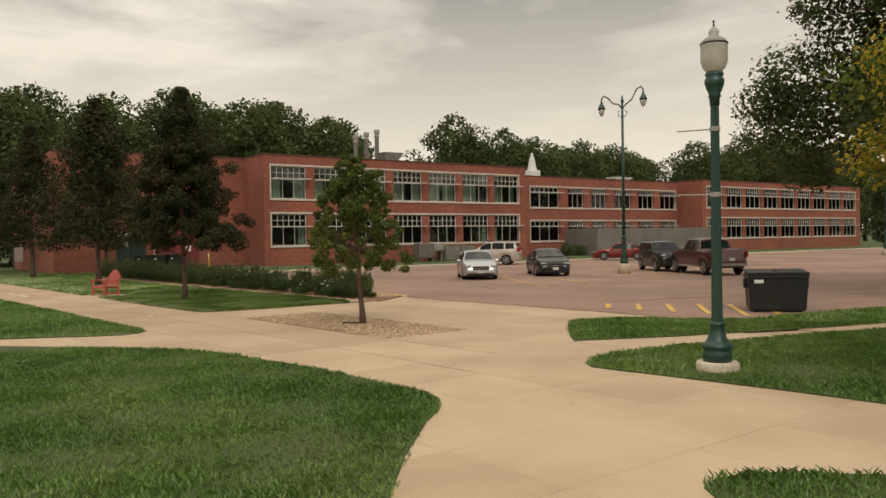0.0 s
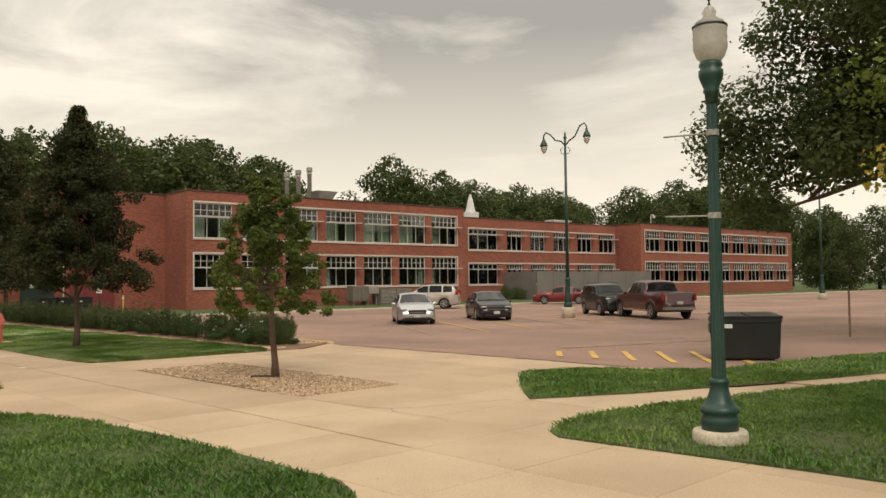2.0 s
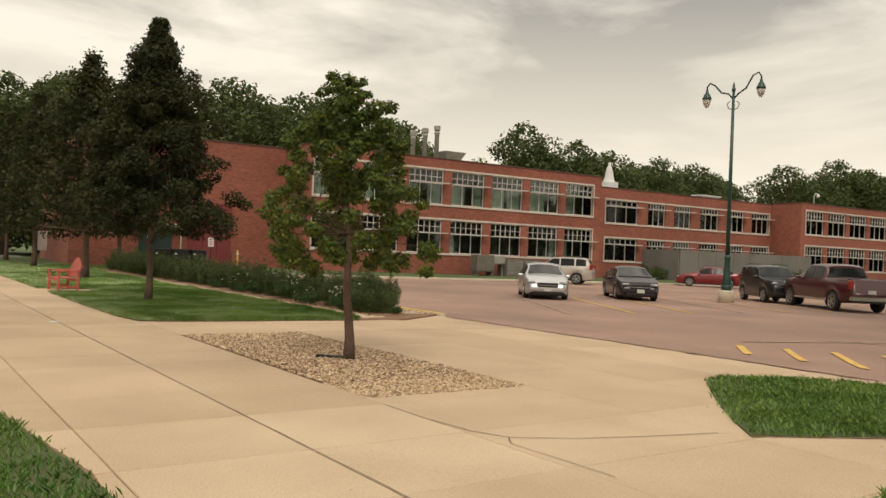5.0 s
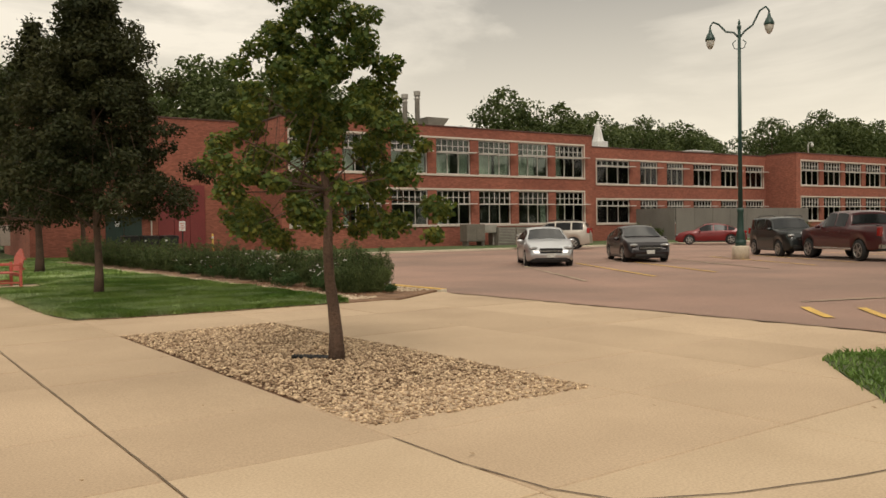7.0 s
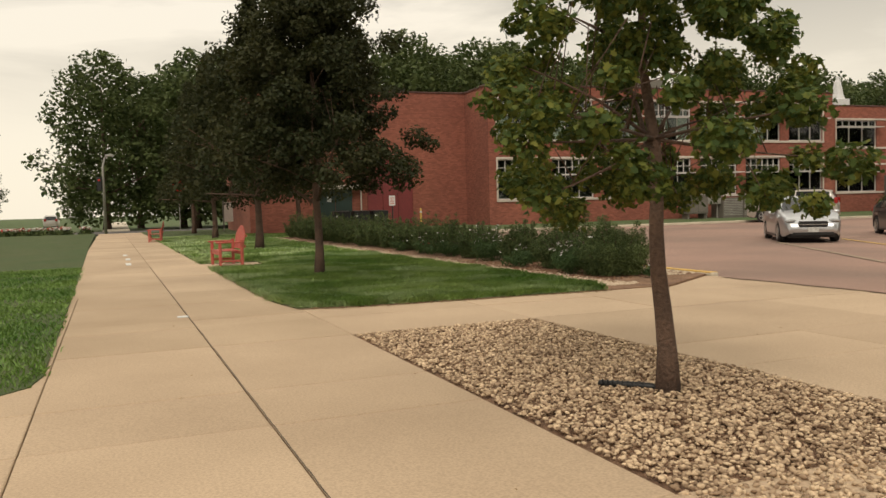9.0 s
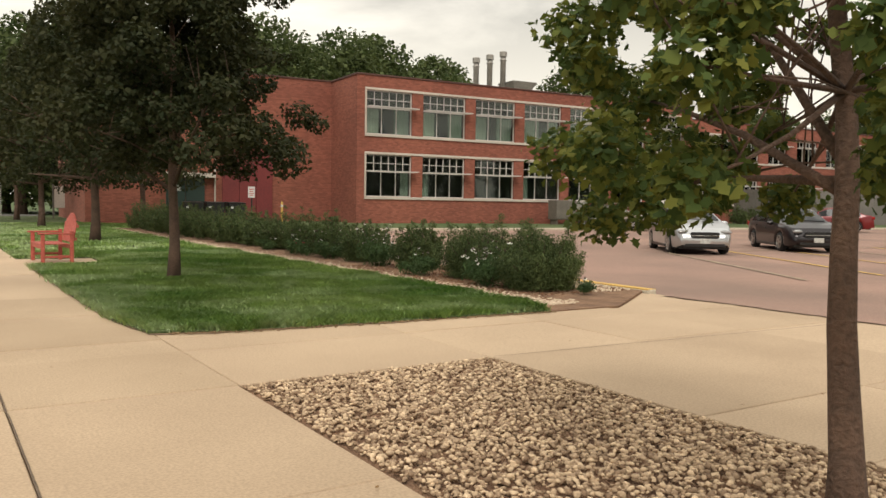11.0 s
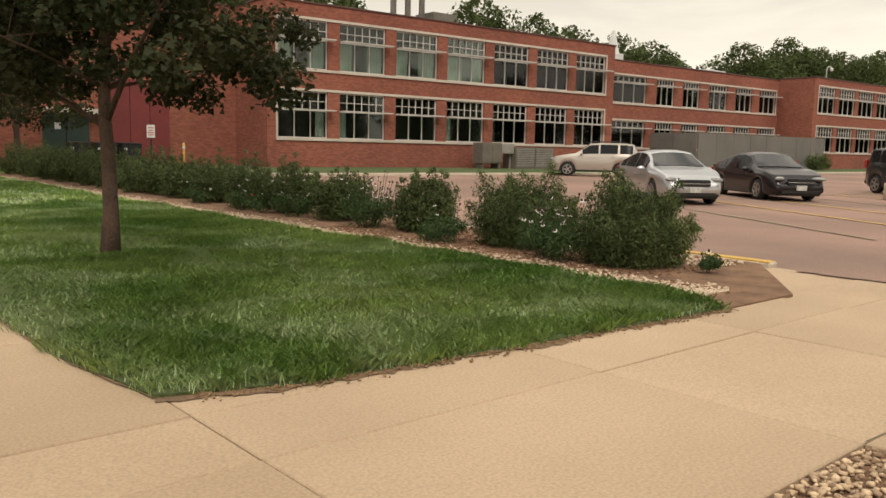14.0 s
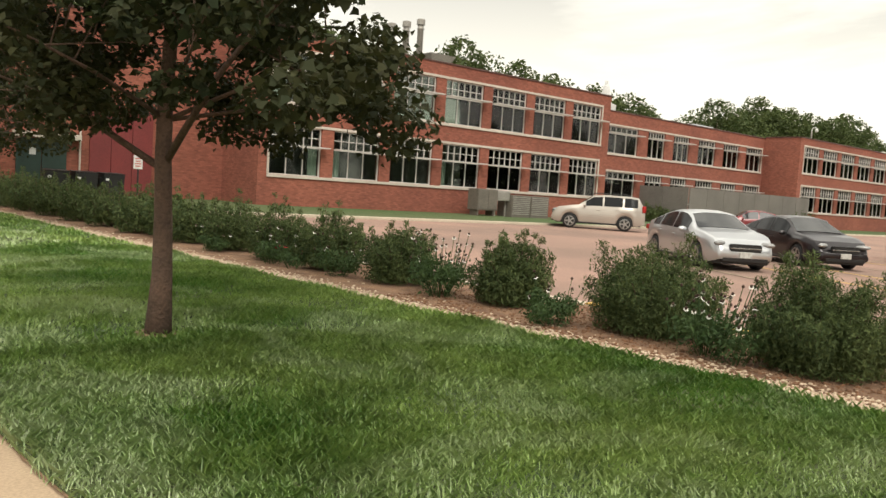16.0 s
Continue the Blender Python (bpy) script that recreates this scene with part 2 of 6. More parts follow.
def again(ob, parent, m=None):
    """Another piece on the same mesh."""
    o = new(ob.name.split(".")[0], ob.data)
    o.parent = parent
    if m is not None:
        o.matrix_basis = m
    if "label" in ob:
        o["label"] = ob["label"]
    return o


def empty(name, x=0, y=0, z=0, turn=0):
    e = new(name)
    e.matrix_basis = pose(x, y, z, 0, 0, turn)
    return e


def box(bm, x0, x1, y0, y1, z0, z1, mi=0):
    v = [bm.verts.new((x, y, z)) for z in (z0, z1) for y in (y0, y1) for x in (x0, x1)]
    for f in ((0, 2, 3, 1), (4, 5, 7, 6), (0, 1, 5, 4), (1, 3, 7, 5), (3, 2, 6, 7), (2, 0, 4, 6)):
        bm.faces.new([v[i] for i in f]).material_index = mi
    return bm


def bevel(bm, w, seg=1):
    bmesh.ops.bevel(bm, geom=list(bm.edges), offset=w, segments=seg, affect="EDGES", clamp_overlap=True)
    return bm


def rbox(x0, x1, y0, y1, z0, z1, w=0.01, seg=1):
    return bevel(box(bmesh.new(), x0, x1, y0, y1, z0, z1), w, seg)


def lathe(bm, prof, x=0, y=0, seg=24):
    """prof: radius and height pairs from the bottom up."""
    rings = [[bm.verts.new((x + r * math.cos(2 * math.pi * k / seg), y + r * math.sin(2 * math.pi * k / seg), z)) for k in range(seg)] for r, z in prof]
    for a, b in zip(rings, rings[1:]):
        for k in range(seg):
            bm.faces.new((a[k], a[(k + 1) % seg], b[(k + 1) % seg], b[k]))
    bm.faces.new(rings[0][::-1])
    bm.faces.new(rings[-1])
    return bm


def tube(bm, pts, rad, seg=8):
    """A round bar along points; rad is one number or one for each point."""
    pts = [Vector(p) for p in pts]
    rad = rad if isinstance(rad, (list, tuple)) else [rad] * len(pts)
    rings = []
    way = (pts[-1] - pts[0]).normalized()
    ref = min((Vector((1, 0, 0)), Vector((0, 1, 0)), Vector((0, 0, 1))), key=lambda r: abs(r.dot(way)))
    for i, p in enumerate(pts):
        d = (pts[min(i + 1, len(pts) - 1)] - pts[max(i - 1, 0)]).normalized()
        e = d.cross(ref).normalized()
        g = d.cross(e)
        rings.append([bm.verts.new(p + rad[i] * (math.cos(2 * math.pi * k / seg) * e + math.sin(2 * math.pi * k / seg) * g)) for k in range(seg)])
    for a, b in zip(rings, rings[1:]):
        for k in range(seg):
            bm.faces.new((a[k], a[(k + 1) % seg], b[(k + 1) % seg], b[k]))
    bm.faces.new(rings[0][::-1])
    bm.faces.new(rings[-1])
    return bm


def prism(bm, pts, z0, ztop):
    """An upright solid on a plan; ztop is a height or a function of x and y."""
    zf = ztop if callable(ztop) else (lambda x, y: ztop)
    lo = [bm.verts.new((x, y, z0)) for x, y in pts]
    hi = [bm.verts.new((x, y, zf(x, y))) for x, y in pts]
    k = len(pts)
    for i in range(k):
        bm.faces.new((lo[i], lo[(i + 1) % k], hi[(i + 1) % k], hi[i]))
    bm.faces.new(hi)
    bm.faces.new(lo[::-1])
    bmesh.ops.recalc_face_normals(bm, faces=bm.faces)
    return bm


def soup(name, verts, faces, material, parent=None, smooth=False):
    """One mesh from number arrays: verts N x 3, faces M x k."""
    verts, faces = np.asarray(verts, np.float32), np.asarray(faces, np.int32)
    me = bpy.data.meshes.new(name)
    k = faces.shape[1]
    me.vertices.add(len(verts))
    me.vertices.foreach_set("co", verts.ravel())
    me.loops.add(faces.size)
    me.loops.foreach_set("vertex_index", faces.ravel())
    me.polygons.add(len(faces))
    me.polygons.foreach_set("loop_start", np.arange(0, faces.size, k, dtype=np.int32))
    me.update(calc_edges=True)
    me.materials.append(material)
    if smooth:
        me.polygons.foreach_set("use_smooth", [True] * len(me.polygons))
    ob = new(name, me)
    ob.parent = parent
    return ob


SA = 0.0599
SC = math.sqrt(1 - SA * SA)


def site(u, v):
    """The walks, beds and lawns lie at a slight angle to the building."""
    return (SC * u - SA * v, SA * u + SC * v)


def inside(poly, x, y):
    """Which of the points lie in the polygon (arrays)."""
    x, y = np.asarray(x, float), np.asarray(y, float)
    hit = np.zeros(x.shape, bool)
    k = len(poly)
    for i in range(k):
        (xa, ya), (xb, yb) = poly[i], poly[(i + 1) % k]
        if ya == yb:
            continue
        cut = ((ya > y) != (yb > y)) & (x < (xb - xa) * (y - ya) / (yb - ya) + xa)
        hit ^= cut
    return hit


def smoothstep(a, b, x):
    t = np.clip((np.asarray(x, float) - a) / (b - a), 0, 1)
    return t * t * (3 - 2 * t)


# ---- ground ----
LOT_U = 8.35


def lot_z(x, y):
    u = SC * x + SA * y
    return -0.04 - 0.06 * float(smoothstep(LOT_U, LOT_U + 2.6, u)) + 0.1 * float(smoothstep(15, 29.5, y)) * float(smoothstep(LOT_U, LOT_U + 2.6, u))


def grid_sheet(name, poly, step, zf, material, thick=0.3, cuts=()):
    """A thin-stepped sheet over a plan, following a height function, closed down its rim."""
    bm = bmesh.new()
    f = bm.faces.new([bm.verts.new((x, y, 0)) for x, y in poly])
    xs, ys = [p[0] for p in poly], [p[1] for p in poly]
    for axis, lo, hi in ((0, min(xs), max(xs)), (1, min(ys), max(ys))):
        c = lo + step
        while c < hi:
            co = Vector((c, 0, 0)) if axis == 0 else Vector((0, c, 0))
            no = Vector((1, 0, 0)) if axis == 0 else Vector((0, 1, 0))
            bmesh.ops.bisect_plane(bm, geom=bm.verts[:] + bm.edges[:] + bm.faces[:], plane_co=co, plane_no=no)
            c += step
    for c in cuts:
        bmesh.ops.bisect_plane(bm, geom=bm.verts[:] + bm.edges[:] + bm.faces[:], plane_co=Vector((c, 0, 0)), plane_no=Vector((1, SA, 0)))
    bmesh.ops.recalc_face_normals(bm, faces=bm.faces)
    if bm.faces[:][0].normal.z < 0:
        bmesh.ops.reverse_faces(bm, faces=bm.faces)
    rim = [e for e in bm.edges if len(e.link_faces) == 1]
    for v in bm.verts:
        v.co.z = zf(v.co.x, v.co.y)
    ret = bmesh.ops.extrude_edge_only(bm, edges=rim)
    for g in ret["geom"]:
        if isinstance(g, bmesh.types.BMVert):
            g.co.z -= thick
    return obj(name, bm, material, smooth=False)


bm = bmesh.new()
R = 1600
bmesh.ops.create_grid(bm, x_segments=40, y_segments=40, size=R)
for v in bm.verts:
    v.co.z = -0.3
tagged(obj("ground", bm, M_FARGRASS), "green grassy ground reaching to the horizon", "ground", kind="structure")

# asphalt parking lot
LOT = [site(LOT_U, -6.2), site(LOT_U, 6.2), site(8.45, 6.4), (6.77, 30.0), (30, 30.0), (108, 30.0), (108, -40), (34, -40), (26, -9.0), (22.4, -6.9), (12.7, -4.7), (9.5, -4.4)]
tagged(grid_sheet("parking_lot_asphalt", LOT, 4.0, lot_z, M_ASPH, cuts=[LOT_U + 0.33 * k for k in range(1, 9)]), "worn pinkish-grey asphalt of the parking lot", "asphalt", kind="structure")

LAWN_NORTH = [site(1.45, 5.74), site(2.12, 5.53), site(3.5, 5.42), site(5.6, 5.3), site(5.92, 6.2), site(5.9, 12), site(5.95, 20), site(6.1, 33), site(8.3, 33.1), site(8.3, 56), site(1.3, 56), site(1.3, 15.8), site(2.6, 15.75), site(2.6, 14.1), site(1.32, 14.05), site(1.29, 8.0), site(1.33, 6.6)]
LAWN_WEST = [(-1.29, 2.65), (-1.33, 2.25), (-1.55, 1.95), (-1.9, 1.85), (-2.3, 2.0), (-4.0, 2.85), (-16.0, 8.2), (-20.0, 55), (-4.9, 55), (-3.3, 31), (-1.76, 9.5)]
LAWN_SOUTH = [(-0.88, -7.3), (-0.76, -6.85), (-0.84, -6.0), (-0.93, -4.8), (-1.04, -3.8), (-1.38, -1.9), (-2.0, -0.75), (-4.05, 1.55), (-16, 6.2), (-22, -4), (-22, -28), (-10.2, -18), (-3.25, -10.0), (-2.46, -9.02), (-1.6, -8.1), (-1.2, -7.75)]
LAWN_CORNER = [(-1.4, -11.2), (-1.3, -11.05), (-1.05, -10.98), (-0.7, -11.05), (0.05, -11.75), (0.7, -16), (0.9, -30), (-16, -30), (-7.5, -18.5)]
LAWN_LAMP = [(2.0, -6.85), (2.2, -6.55), (2.7, -6.3), (3.5, -6.15), (5.4, -6.4), (9.7, -7.4), (13.3, -9.0), (24, -12.2), (60, -22), (60, -60), (3.6, -60), (2.95, -15), (2.6, -11.6), (2.35, -9.3), (2.1, -7.6)]
ISLAND = [(3.82, -4.72), (4.2, -4.25), (4.72, -3.68), (5.4, -2.98), (6.02, -2.4), (6.45, -2.3), (7.0, -2.65), (8.2, -3.7), (9.5, -4.25), (12.7, -4.6), (22.4, -6.8), (26, -8.9), (34, -40), (60, -40), (60, -19), (24.3, -10.6), (16.2, -8.3), (8.9, -6.55), (5.3, -5.4)]


def lawn_z(x, y):
    return 0.014 + 0.01 * math.sin(1.7 * x + 0.6 * y) * math.sin(0.9 * y)


def island_z(x, y):
    return 0.014 - 0.07 * float(smoothstep(0.0, 2.2, y + 6.6 + 0.24 * (x - 8))) * float(smoothstep(7.5, 9.5, x))


for nm, poly, zf in (("lawn_north", LAWN_NORTH, lawn_z), ("lawn_west", LAWN_WEST, lawn_z), ("lawn_south", LAWN_SOUTH, lawn_z), ("lawn_corner", LAWN_CORNER, lawn_z), ("lawn_lamp", LAWN_LAMP, lawn_z), ("lawn_island", ISLAND, island_z)):
    tagged(grid_sheet(nm, poly, 1.5 if nm != "lawn_lamp" else 3.0, zf, M_SOIL), "mown green lawn beside the concrete walk", "lawn", kind="structure")
def verge_z(x, y):
    return 0.085 + 0.055 * float(smoothstep(30.5, 36, y))


VERGE = [(6.6, 30.2), (108, 30.2), (108, 62), (6.6, 62)]
tagged(grid_sheet("verge_lawn", VERGE, 3, verge_z, M_FARGRASS, 0.4), "green grass strip along the school wall", "lawn", kind="structure")
BUSHBED = [site(5.88, 6.2), site(5.62, 5.3), site(6.68, 5.3), site(7.6, 5.95), site(8.25, 6.42), site(8.25, 33), site(6.1, 33), site(5.95, 20)]
tagged(grid_sheet("mulch_bed", BUSHBED, 2.0, lambda x, y: 0.012, M_MULCH), "brown bark mulch of the shrub bed", "flower bed", kind="structure")

# a kerb of the lot along the bed and along the school
bm = bmesh.new()
prism(bm, [site(8.25, 6.3), site(8.42, 6.3), site(8.42, 29.4), site(8.25, 29.4)], -0.4, 0.03)
tagged(obj("kerb_bed", bevel(bm, 0.02), M_KERB), "pale concrete kerb of the shrub bed", "kerb", kind="structure")
bm = box(bmesh.new(), 6.5, 108, 30.004, 30.196, -0.45, 0.11)
tagged(obj("kerb_school", bevel(bm, 0.02), M_KERB), "pale concrete kerb along the school verge", "kerb", kind="structure")

# concrete slabs: u lines and v lines of the joints
BED_U, BED_V = (1.49, 3.48), (-2.3, 3.46)
pav = tagged(obj("pavement", prism(bmesh.new(), [site(-16, -27), site(LOT_U, -27), site(LOT_U, 6.1), site(1.8, 6.1), site(1.8, 56), site(-1.4, 56), site(-1.4, 8), site(-16, 8)], -0.4, -0.035), M_JOINT), "pale tan concrete walks with dark joints", "pavement", kind="structure")
LAWNS = [LAWN_NORTH, LAWN_WEST, LAWN_SOUTH, LAWN_CORNER, LAWN_LAMP, ISLAND, BUSHBED]


def slab_fields():
    ul = [-16, -14.3, -12.6, -10.9, -9.2, -7.5, -5.85, -4.25, -2.65, -1.1, 0.18, 1.49, 3.48, 5.1, 6.5, LOT_U]
    vl = [-27 + 1.52 * k for k in range(10)] + [-11.8, -10.32, -8.95, -7.6, -6.3] + [-5.0, -3.83, -2.58, -1.36, 0.5, 1.46, 3.46, 4.8, 5.42, 7.2, 8.9]
    for i in range(len(ul) - 1):
        for j in range(len(vl) - 1):
            yield ul[i], ul[i + 1], vl[j], vl[j + 1]
    v = 8.9
    while v < 54:
        yield -1.4, 0.18, v, v + 1.7
        yield 0.18, 1.9 if v < 13.9 or v > 15 else 2.8, v, v + 1.7
        v += 1.7
def all_in(u0, u1, v0, v1):
    us, vs = np.meshgrid(np.linspace(u0, u1, 4), np.linspace(v0, v1, 4))
    x, y = SC * us - SA * vs, SA * us + SC * vs
    cover = np.zeros(x.shape, bool)
    for p in LAWNS:
        cover |= inside(p, x, y)
    return cover.all()


slab_cache = {}


def slab(u0, u1, v0, v1):
    if (u0 >= BED_U[0] - 0.01 and u1 <= BED_U[1] + 0.01 and v0 >= BED_V[0] - 0.01 and v1 <= BED_V[1] + 0.01) or all_in(u0, u1, v0, v1):
        return
    w, d = round(u1 - u0, 3), round(v1 - v0, 3)
    tone = M_CONC_NEW if v1 < -2.5 and not (u0 > 1.4 and v1 > -2.7) else M_CONC_OLD if v0 > 3.4 and v1 < 13 and u1 < 1.7 else M_CONC
    key = (w, d, tone.name)
    if key not in slab_cache:
        b = box(bmesh.new(), -w / 2 + 0.004, w / 2 - 0.004, -d / 2 + 0.004, d / 2 - 0.004, -0.12, 0)
        bmesh.ops.bevel(b, geom=[e for e in b.edges if all(v.co.z > -0.01 for v in e.verts)], offset=0.006, segments=1, affect="EDGES")
        slab_cache[key] = obj("slab", b, tone, pav)
        ob = slab_cache[key]
    else:
        ob = again(slab_cache[key], pav)
    x, y = site((u0 + u1) / 2, (v0 + v1) / 2)
    tilt = -0.35 if u0 > 6 else 0
    ob.matrix_basis = pose(x, y, random.uniform(-0.004, 0.002) - (0.02 if u0 > 6 else 0), random.uniform(-0.05, 0.05), tilt * -1, math.degrees(math.asin(SA)))


# ---- school building ----
school = tagged(empty("school_building", 38.578, 44.1, 0.264), "two-storey red brick school with pale stone bands and ribbon windows", "building")
school.scale = (0.9625, 0.96, 0.953)


def by_school(x, y):
    """A spot given on the school's own drawing, at its place on the site."""
    return 38.578 + 0.9625 * (x - 40), 44.1 + 0.96 * (y - 45)


def sp(name, bm, material, label="", smooth=False):
    o = part(name, bm, material, school, label, smooth)
    o.matrix_parent_inverse = Matrix.Translation((-40, -45, 0))
    return o


# bays: list of (x0, x1) of openings on a facade y, floors: (z0, z1) of openings
A_BAYS = [(17.5 + 3.418 * k, 17.5 + 3.418 * k + 2.74) for k in range(7)]
C_BAYS = [(66.75 + 3.508 * k, 66.75 + 3.508 * k + 2.8) for k in range(9)]
B_BAYS = [(44.5, 48.2), (49.4, 51.5), (52.6, 54.7), (55.95, 58.4), (59.6, 61.95), (63.1, 65.6)]
A_FLOORS, B_FLOORS, C_FLOORS = [(1.32, 3.62), (4.72, 7.08)], [(1.3, 3.2), (4.5, 6.42)], [(1.3, 3.45), (4.6, 6.8)]


def facade(name, x0, x1, y, top, bays, floors, depth=0.35, base=-0.8):
    levels = [base] + [z for f in floors for z in f] + [top]
    for i in range(0, len(levels), 2):
        sp("spandrel", box(bmesh.new(), x0, x1, y, y + depth, levels[i], levels[i + 1]), M_BRICK)
    for z0, z1 in floors:
        edges = [x0] + [x for bb in bays for x in bb] + [x1]
        for i in range(0, len(edges), 2):
            sp("pier", box(bmesh.new(), edges[i], edges[i + 1], y, y + depth, z0, z1), M_BRICK)
    for z0, z1 in floors:
        e0, e1 = bays[0][0] - 0.1, bays[-1][1] + 0.1
        sp("stone_sill_band", rbox(e0, e1, y - 0.07, y + 0.02, z0 - 0.14, z0 - 0.003, 0.01), M_STONE)
        sp("stone_head_band", rbox(e0, e1, y - 0.045, y + 0.02, z1 + 0.003, z1 + 0.13, 0.01), M_STONE)
        for e in (e0, e1 - 0.1):
            sp("stone_jamb", rbox(e - 0.003, e + 0.097, y - 0.05, y + 0.02, z0 + 0.002, z1 - 0.002, 0.008), M_STONE)


def window_set(w, h, lat, cols, rows, npane):
    """One window with its lattice of small lights above, a projecting shade, and tall panes below."""
    fr = bmesh.new()
    t = 0.05
    box(fr, 0, w, 0.1, 0.2, 0, t), box(fr, 0, w, 0.1, 0.2, h - t, h)
    box(fr, 0, t, 0.1, 0.2, t, h - t), box(fr, w - t, w, 0.1, 0.2, t, h - t)
    zl = h - lat
    box(fr, t, w - t, 0.1, 0.2, zl - 0.04, zl + 0.02)
    window = obj("window", fr, M_FRAME)
    for i in range(1, cols):
        x = t + (w - 2 * t) * i / cols
        part("glazing_bar", box(bmesh.new(), x - 0.015, x + 0.015, 0.085, 0.15, zl + 0.02, h - t), M_FRAME, window)
    for j in range(1, rows):
        z = zl + 0.02 + (lat - t - 0.02) * j / rows
        part("glazing_bar", box(bmesh.new(), t, w - t, 0.08, 0.145, z - 0.017, z + 0.017), M_FRAME, window)
    for i in range(npane):
        x0, x1 = t + (w - 2 * t) * i / npane, t + (w - 2 * t) * (i + 1) / npane
        if i:
            part("mullion", box(bmesh.new(), x0 - 0.017, x0 + 0.017, 0.1, 0.17, t, zl - 0.04), M_FRAME, window)
        p = part("pane", box(bmesh.new(), x0 + 0.017, x1 - 0.017, 0.15, 0.158, t, zl - 0.04), M_GLASS, window)
        p.visible_shadow = False
    p = part("pane", box(bmesh.new(), t, w - t, 0.16, 0.168, zl + 0.02, h - t), M_GLASS, window)
    p.visible_shadow = False
    sh = bmesh.new()
    for k in range(4):
        box(sh, -0.02, w + 0.18, -0.08 - 0.13 * k, -0.16 - 0.13 * k, zl - 0.02, zl + 0.03)
    for x in (0.1, w / 2, w - 0.1):
        box(sh, x - 0.02, x + 0.02, -0.55, 0.12, zl - 0.035, zl - 0.022)
    part("sun_shade", sh, M_FRAME, window, "slatted metal sun shade")
    return window


def curtain(x0, x1, z0, z1):
    b = bmesh.new()
    k = max(8, int((x1 - x0) / 0.05))
    top, bot = [], []
    for i in range(k + 1):
        x = x0 + (x1 - x0) * i / k
        y = 0.32 + 0.035 * math.sin(i * 1.9) + 0.015 * math.sin(i * 0.7)
        top.append(b.verts.new((x, y, z1))), bot.append(b.verts.new((x, y, z0)))
    for i in range(k):
        b.faces.new((bot[i], bot[i + 1], top[i + 1], top[i]))
    return b


PROTO = {}
rw = random.Random(7)


def put_window(key, spec, x, y, z, curtains):
    if key not in PROTO:
        PROTO[key] = window_set(*spec)
        w = PROTO[key]
        w.parent = school
        w.matrix_basis = Matrix.Translation((x - 40, y - 45, z))
    else:
        w = copy_thing(PROTO[key], Matrix.Translation((x - 40, y - 45, z)))
        for c in [c for c in w.children if c.name.startswith("curtain")]:
            bpy.data.objects.remove(c)
    wd, h, lat = spec[:3]
    for a, b in curtains:
        c = part("curtain", curtain(wd * a, wd * b, 0.05, h - lat - 0.05), M_CURTAIN, w, "pale green-grey curtain", True)
    return w


def pick(floor):
    s = rw.random()
    if floor == 0 and s < 0.7:
        return [(0.04, 0.2)] if s < 0.3 else [(0.8, 0.97)] if s < 0.5 else []
    a, b = rw.uniform(0.3, 0.48), rw.uniform(0.55, 0.78)
    return [(0.03, a), (b, 0.97)] if s < 0.85 else [(0.03, 0.6)]


facade("wall", 16.95, 41.6, 37.5, 7.85, A_BAYS, A_FLOORS)
for fl, (z0, z1) in enumerate(A_FLOORS):
    for x0, x1 in A_BAYS:
        put_window("a" + str(fl), (x1 - x0, z1 - z0, 0.92, 6, 2, 3), x0, 37.5, z0, pick(fl))
facade("wall", 41.6, 66.0, 40.1, 7.4, B_BAYS, B_FLOORS)
for fl, (z0, z1) in enumerate(B_FLOORS):
    for k, (x0, x1) in enumerate(B_BAYS):
        put_window("b" + str(fl) + str(round(x1 - x0, 2)), (x1 - x0, z1 - z0, 0.5, 6, 1, 3), x0, 40.1, z0, ([(0.03, 0.46), (0.52, 0.97)] if rw.random() < 0.8 else [(0.03, 0.36), (0.56, 0.97)]) if fl or k == 0 else [])
facade("wall", 66.0, 98.9, 36.9, 7.5, C_BAYS, C_FLOORS)
for fl, (z0, z1) in enumerate(C_FLOORS):
    for x0, x1 in C_BAYS:
        put_window("c" + str(fl), (x1 - x0, z1 - z0, 0.85, 6, 2, 3), x0, 36.9, z0, pick(fl))

# side and back walls, roofs, floors inside
for x0, x1, y0, y1, top in ((16.95, 17.3, 37.85, 41.2, 7.85), (41.25, 41.6, 37.85, 40.1, 7.85), (66.0, 66.35, 37.25, 40.1, 7.5), (98.55, 98.9, 37.25, 58, 7.5), (4.0, 17.3, 41.2, 41.55, 7.85)):
    sp("wall", box(bmesh.new(), x0, x1, y0, y1, -0.8, top), M_BRICK)
sp("wall", box(bmesh.new(), 4.0, 98.9, 58, 58.35, -0.8, 7.5), M_BRICK)
sp("wall", box(bmesh.new(), 4.0, 4.35, 41.55, 58, -0.8, 7.85), M_BRICK)
for x0, x1, y0, top in ((17.3, 41.25, 37.85, 7.6), (41.25, 66.0, 40.45, 7.2), (66.35, 98.55, 37.25, 7.3), (4.35, 17.3, 41.55, 7.6)):
    sp("roof", box(bmesh.new(), x0, x1, y0, 57.9, top - 0.25, top), M_ROOF)
    sp("storey_floor", box(bmesh.new(), x0, x1, y0, 57.9, 3.9, 4.2), M_INT)
    sp("room_wall", box(bmesh.new(), x0, x1, y0 + 6, y0 + 6.2, -0.3, top - 0.25), M_INT)
    sp("storey_floor", box(bmesh.new(), x0, x1, y0, 57.9, -0.3, 0.05), M_INT)
